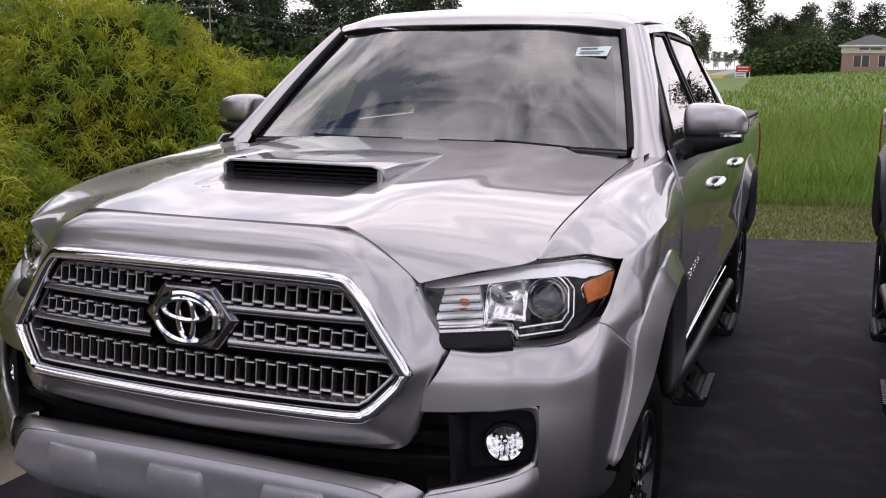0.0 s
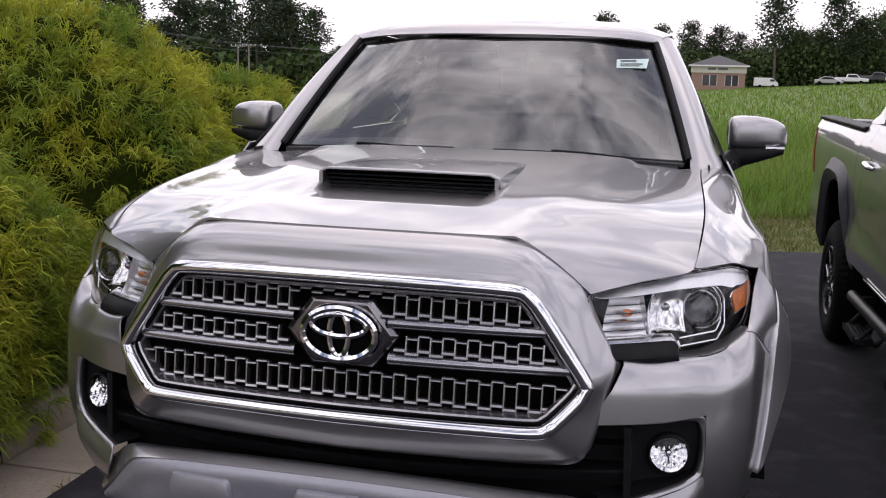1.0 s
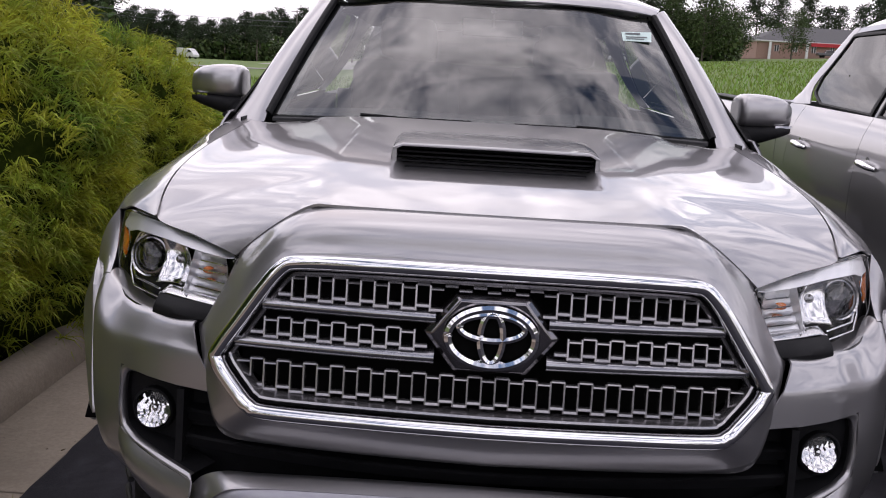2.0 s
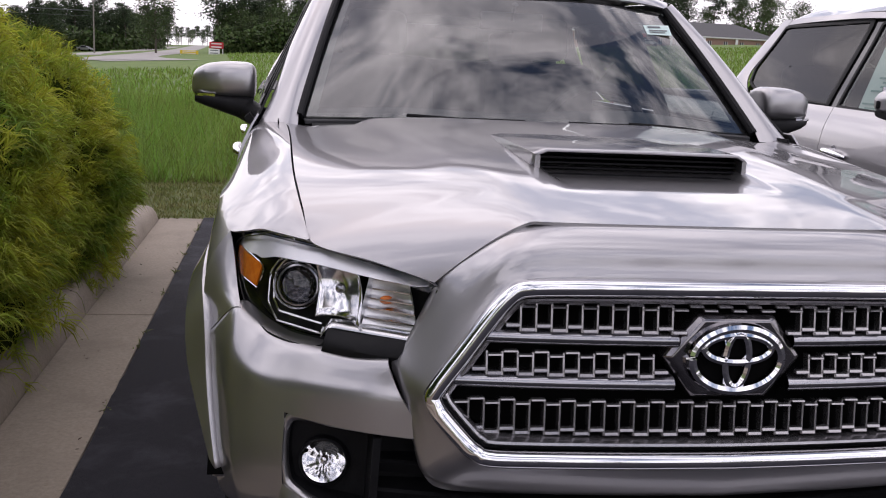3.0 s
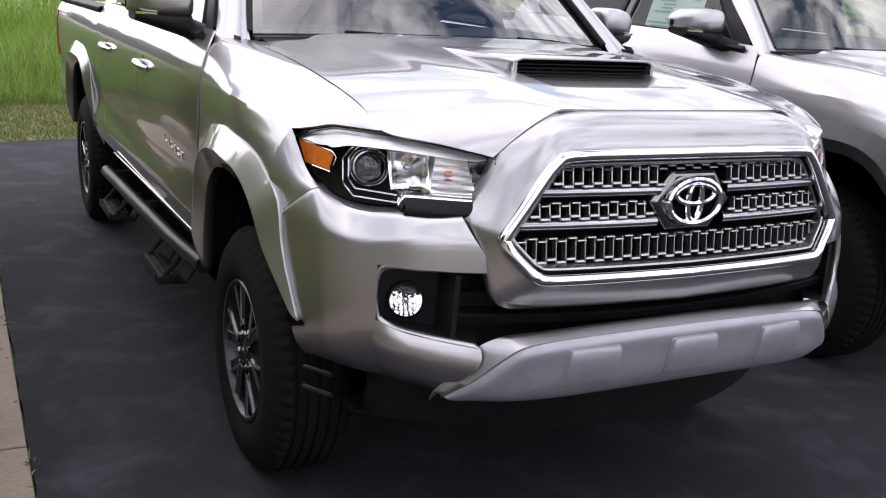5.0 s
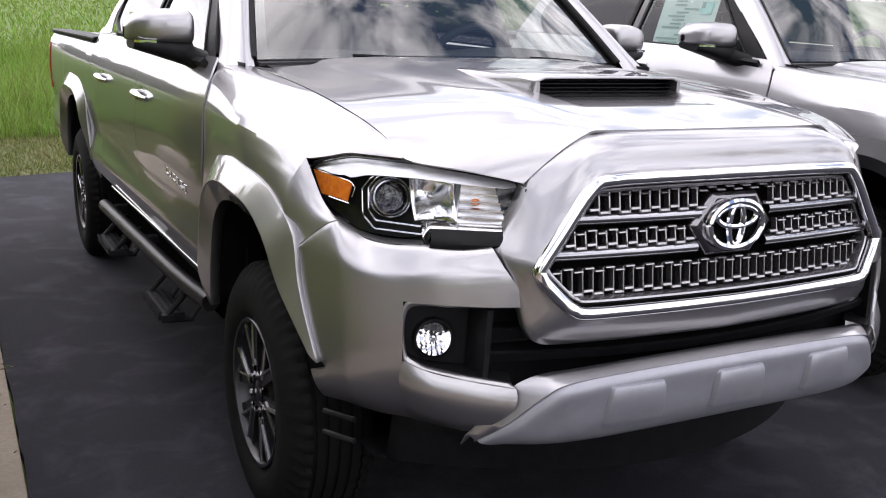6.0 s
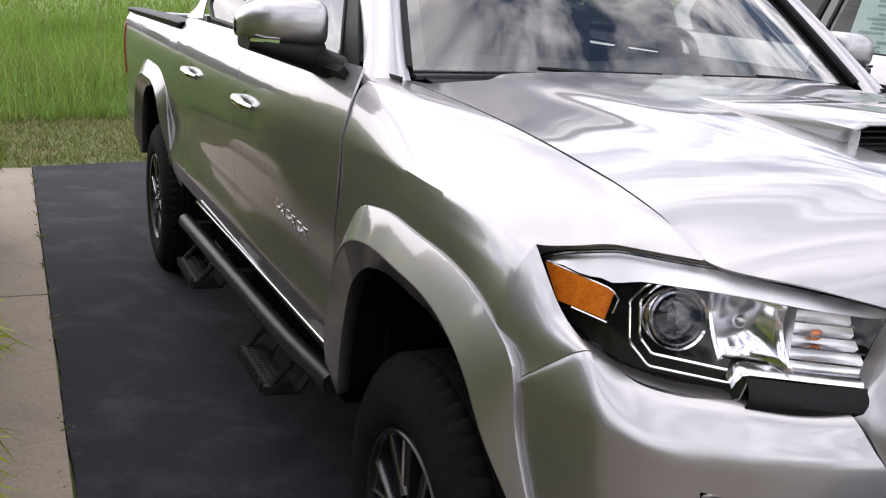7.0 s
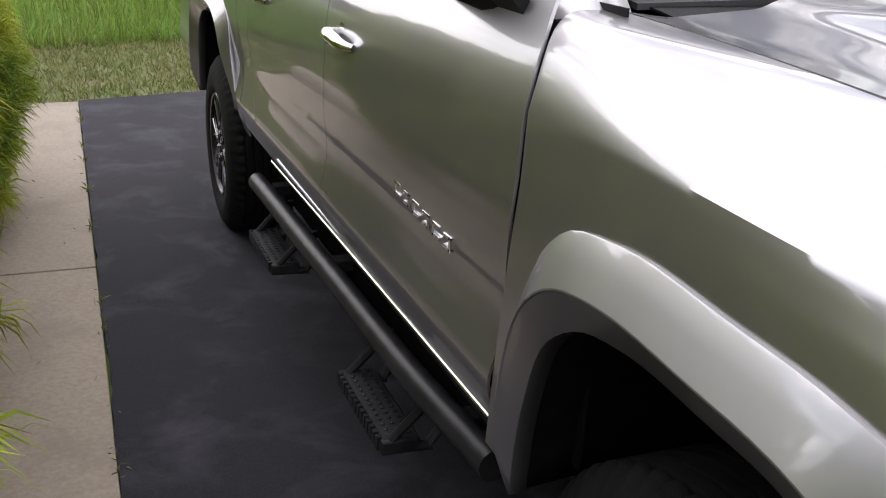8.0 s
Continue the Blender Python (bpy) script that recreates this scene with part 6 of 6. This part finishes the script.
# ---- far road, buildings, vehicles ----
ROAD = material("pale_road", (0.30, 0.28, 0.26), rough=0.9, second=(0.36, 0.34, 0.32), scale=.8, bump=0.2, bump_scale=30)
BRICK = material("red_brick", (0.30, 0.185, 0.15), rough=0.9, second=(0.36, 0.23, 0.19), scale=5, bump=0.3, bump_scale=40)
CREAM = material("cream_stucco", (0.62, 0.58, 0.50), rough=0.85, second=(0.56, 0.52, 0.45), scale=3)
ROOFING = material("roof_shingles", (0.085, 0.085, 0.09), rough=0.9, second=(0.12, 0.115, 0.115), scale=6, bump=0.4, bump_scale=20)
WHITE = material("white_paint", (0.78, 0.78, 0.77), rough=0.5, second=(0.70, 0.70, 0.69), scale=4)
PANE = material("dark_pane", (0.02, 0.022, 0.025), rough=0.08, second=(0.03, 0.03, 0.033), scale=3)
SIGN_RED = material("sign_red", (0.50, 0.02, 0.03), rough=0.5, second=(0.42, 0.02, 0.03), scale=5)
SIGN_YELLOW = material("sign_yellow", (0.70, 0.48, 0.02), rough=0.5, second=(0.62, 0.42, 0.02), scale=5)
CAR_RED = material("car_red", (0.30, 0.015, 0.02), rough=0.25, second=(0.26, 0.012, 0.018), scale=3, coat=0.8)
CAR_DARK = material("car_dark", (0.03, 0.032, 0.036), rough=0.25, second=(0.04, 0.04, 0.045), scale=3, coat=0.8)
CAR_SILVER = material("car_silver", (0.45, 0.45, 0.46), rough=0.3, metal=0.6, second=(0.40, 0.40, 0.41), scale=3, coat=0.8)
POLE = material("weathered_pole", (0.26, 0.24, 0.21), rough=0.9, second=(0.18, 0.165, 0.145), scale=6, bump=0.4, bump_scale=20)


def lane(pts, width, dz, label):
    """A road along a line of points, laid on the ground."""
    line = spline([(a, b, 0) for a, b in pts], 40)
    rows = []
    for k, p in enumerate(line):
        d = line[min(k + 1, 40)] - line[max(k - 1, 0)]
        nrm = np.array([d[1], -d[0]]) / np.hypot(d[0], d[1])
        rows.append([(p[0] + nrm[0] * o, p[1] + nrm[1] * o, ground_z(p[0] + nrm[0] * o, p[1] + nrm[1] * o) + dz) for o in np.linspace(-width / 2, width / 2, 5)])
    return tagged(part("road", Build().grid(rows), ROAD), label, "road", kind="structure")


lane([(-14, 98), (-18.5, 111), (-24.8, 188), (-34.5, 328), (-62, 700)], 9, .05, "pale two-lane road running into the distance")
lane([(-36, 168), (-39.5, 190), (-45, 300), (-56, 480)], 8, .05, "second pale carriageway beyond the grass median")
lane([(-70, 96), (-40, 102), (-17, 110)], 8, .08, "pale side road joining the main road")


def brick_building(name, label, x0, x1, y0, depth, base, brick_h, band_h, roof_h, openings, deep=1.0):
    b = thing(name, label, "building", at=(0, 0, 0))
    y1 = y0 + depth
    z1, z2 = base + brick_h, base + brick_h + band_h
    # front wall in pieces between its openings
    cuts = sorted(openings)
    px = x0
    walls = Build()
    for a, c, lo, hi in cuts:
        walls.box((px, y0, base - 1), (a, y0 + .3, z1))
        walls.box((a, y0, base - 1), (c, y0 + .3, base + lo))
        walls.box((a, y0, base + hi), (c, y0 + .3, z1))
        px = c
    walls.box((px, y0, base - 1), (x1, y0 + .3, z1))
    walls.box((x0, y0 + .3, base - 1), (x0 + .3, y1, z1)).box((x1 - .3, y0 + .3, base - 1), (x1, y1, z1)).box((x0 + .3, y1 - .3, base - 1), (x1 - .3, y1, z1))
    w = part("wall", walls, BRICK, b)
    part("fascia_band", Build().box((x0 - .15, y0 - .15, z1), (x1 + .15, y1 + .15, z2)), CREAM, b)
    for a, c, lo, hi in cuts:
        wn = part("window", Build().box((a, y0 + .18 * deep, base + lo), (c, y0 + .22 * deep, base + hi)), PANE, b)
        m = (a + c) / 2
        part("window_frame", Build().box((m - .06, y0 + .08, base + lo), (m + .06, y0 + .17, base + hi)).box((a, y0 + .08, base + lo), (a + .08, y0 + .17, base + hi)).box((c - .08, y0 + .08, base + lo), (c, y0 + .17, base + hi)), WHITE, wn)
    o = .6
    r = Build()
    ry, rx = (y0 + y1) / 2, min(depth / 2 + o, (x1 - x0) / 2 + o)
    r.v = [(x0 - o, y0 - o, z2), (x1 + o, y0 - o, z2), (x1 + o, y1 + o, z2), (x0 - o, y1 + o, z2), (x0 - o + rx, ry, z2 + roof_h), (x1 + o - rx, ry, z2 + roof_h)]
    r.f = [(0, 1, 5, 4), (1, 2, 5), (2, 3, 4, 5), (3, 0, 4), (3, 2, 1, 0)]
    part("roof", r, ROOFING, b, smooth=0)
    part("eave_board", Build().box((x0 - o, y0 - o - .03, z2 - .22), (x1 + o, y0 - o, z2 + .02)), WHITE, b)
    return b


sz = ground_z(6, 165)
st_b = brick_building("storage_building", "small red-brick building with a cream band and hip roof", 1.7, 10.2, 165, 8.5, sz, 2.75, 1.25, 1.75,
                      [(3.4, 5.8, .7, 2.4), (7.0, 9.2, .7, 2.4)], 1.0)
# shop lettering is not readable: plain dark bars
for a, c in ((4.2, 5.5), (5.8, 7.4)):
    part("lettering_bar", Build().box((a, 164.80, sz + 3.25), (c, 164.84, sz + 3.60)), INK, st_b)
bz = ground_z(80, 225)
long_b = brick_building("long_brick_building", "long red-brick building with a grey roof and white trim", 62, 118, 226, 16, bz, 2.9, .35, 3.6,
                        [(66 + 4.2 * k, 67.1 + 4.2 * k, .9, 2.3) for k in range(12)], .8)
for k in range(6):
    part("porch_column", Build().box((64.5 + 8.4 * k, 224.9, bz - 1), (65.0 + 8.4 * k, 225.4, bz + 2.9)), WHITE, long_b)
part("sign_bar", Build().box((74, 225.2, bz + 2.35), (83.5, 225.4, bz + 3.15)), SIGN_RED, long_b, "red sign board")


def car(name, label, x, y, heading, paint, kind="sedan", s=1.0):
    """A small far vehicle: body with cabin, glazing and four wheels."""
    c = thing(name, label, "car", "far parked vehicles")
    if kind == "van":
        body = [(-2.6, .35), (-2.6, .9), (-2.35, 1.15), (-1.5, 1.95), (-1.0, 2.15), (2.7, 2.2), (2.75, .35)]
        cabin = [(-2.0, 1.38), (-1.45, 1.88), (-.75, 1.88), (-.75, 1.38)]
    elif kind == "pickup":
        body = [(-2.6, .45), (-2.6, .95), (-1.3, 1.08), (-.75, 1.65), (.65, 1.68), (.85, 1.1), (2.6, 1.1), (2.6, .45)]
        cabin = [(-1.1, 1.12), (-.66, 1.56), (.55, 1.58), (.68, 1.14)]
    else:
        body = [(-2.2, .32), (-2.25, .7), (-1.2, .92), (-.45, 1.38), (.85, 1.40), (1.55, .98), (2.2, .92), (2.25, .32)]
        cabin = [(-.98, .95), (-.38, 1.31), (.80, 1.33), (1.32, .99)]
    part("body", Build().prism(body, 0, -.85, .85), paint, c, bevel=.12)
    for side in (-1, 1):
        part("side_glass", Build().prism(cabin, 0, side * .845, side * .865), PANE, c)
        for yy in (-1.45, 1.4):
            part("wheel", Build().tube([(side * .68, yy, .32), (side * .88, yy, .32)], .33, 16), RUBBER, c)
    f0, f1 = body[2], body[3]
    part("front_glass", Build().prism([(f0[0] + .12, f0[1] + .06), (f1[0] - .03, f1[1] - .02), (f1[0] + .04, f1[1] - .05), (f0[0] + .18, f0[1] + .02)], 0, -.7, .7), PANE, c)
    c.matrix_basis = pose(x, y, ground_z(x, y) + .12, 0, 0, heading) @ Matrix.Scale(s, 4)
    return c


car("white_van", "white delivery van parked beside the brick building", 13.6, 166, 90, WHITE, "van", .72)
car("sedan", "silver sedan parked beyond the meadow", 23.5, 168, 80, CAR_SILVER)
car("pickup", "white pickup parked beyond the meadow", 27.2, 170, 85, WHITE, "pickup")
car("pickup", "dark pickup parked beyond the meadow", 31.5, 171, 70, CAR_DARK, "pickup", 1.1)
car("sedan", "white sedan parked beyond the meadow", 34.5, 169, 88, WHITE)
car("pickup", "dark pickup parked before the long brick building", 76, 219, 90, CAR_DARK, "pickup")
car("sedan", "silver sedan parked before the long brick building", 81.8, 218.5, 90, CAR_SILVER)
car("sedan", "silver sedan on the side road", -54.5, 270, 75, CAR_SILVER)
car("sedan", "red car on the side road", -57.0, 276, 75, CAR_RED)
car("sedan", "pale sedan on the side road", -61.5, 268, 80, WHITE)
car("van", "white van on the side road", -64.7, 210, 60, WHITE, "van")


def board_sign(name, label, x, y, w, z0, z1, mat):
    s = thing(name, label, "sign")
    z = ground_z(x, y)
    part("board", Build().box((x - w / 2, y, z + z0), (x + w / 2, y + .08, z + z1)), mat, s)
    for dx in (-w / 2 + .1, w / 2 - .1):
        part("post", Build().box((x + dx - .06, y + .09, z - .3), (x + dx + .06, y + .19, z + z1)), WHITE, s)
    n = max(2, int((z1 - z0) / .5))
    for k in range(n):
        part("lettering_bar", Build().box((x - w * .36, y - .02, z + z0 + (k + .3) * (z1 - z0) / n), (x + w * .36, y - .004, z + z0 + (k + .62) * (z1 - z0) / n)), WHITE if mat is not WHITE else INK, s)
    return s


board_sign("red_sign", "red board sign on posts by the road", -12.5, 158, 2.2, .9, 1.9, SIGN_RED)
board_sign("white_sign", "small white board sign by the road", -12.8, 157.5, 1.7, .0, .85, WHITE)
board_sign("yellow_sign", "low yellow banner by the road", -16.6, 157, 2.8, .1, .65, SIGN_YELLOW)


def utility_pole(x, y, h, arms, label):
    p = thing("utility_pole", label, "utility pole", "poles along the wood")
    z = ground_z(x, y)
    part("post", Build().tube([(x, y, z - 1), (x, y, z + h)], [.17, .11], 10), POLE, p)
    for dz in arms:
        part("cross_arm", Build().box((x - 1.3, y - .08, z + h - dz - .08), (x + 1.3, y + .08, z + h - dz + .08)), POLE, p)
        for dx in (-1.15, -.4, .4, 1.15):
            part("insulator", Build().tube([(x + dx, y, z + h - dz + .08), (x + dx, y, z + h - dz + .30)], .06, 6), WHITE, p)
    return p


utility_pole(-87, 123, 11.9, (.5, 2.6), "grey timber utility pole with two cross arms")
utility_pole(-73.6, 152, 8.3, (.3,), "grey timber utility pole of a pair")
utility_pole(-71.6, 152, 8.4, (.3,), "grey timber utility pole of a pair")
utility_pole(-40, 205, 11, (.4,), "grey timber utility pole before the wood")
wires = Build()
for z0, z1, o in ((9.8, 6.6, -1.1), (9.8, 6.7, .0), (9.8, 6.6, 1.1), (7.7, 5.6, 0)):
    for (xa, ya), (xb, yb) in (((-150, 90), (-87, 123)), ((-87, 123), (-72.6, 152)), ((-72.6, 152), (-40, 205))):
        wires.tube([(xa + (xb - xa) * t + o * .6, ya + (yb - ya) * t + o, (z0 if xa < -80 else z1) + ((z0 if xb < -80 else z1) - (z0 if xa < -80 else z1)) * t - 2.0 * t * (1 - t)) for t in np.linspace(0, 1, 9)], .018, 4, caps=False)
tagged(part("power_line", wires, INK), "dark overhead power lines between poles", "power line", kind="stuff")
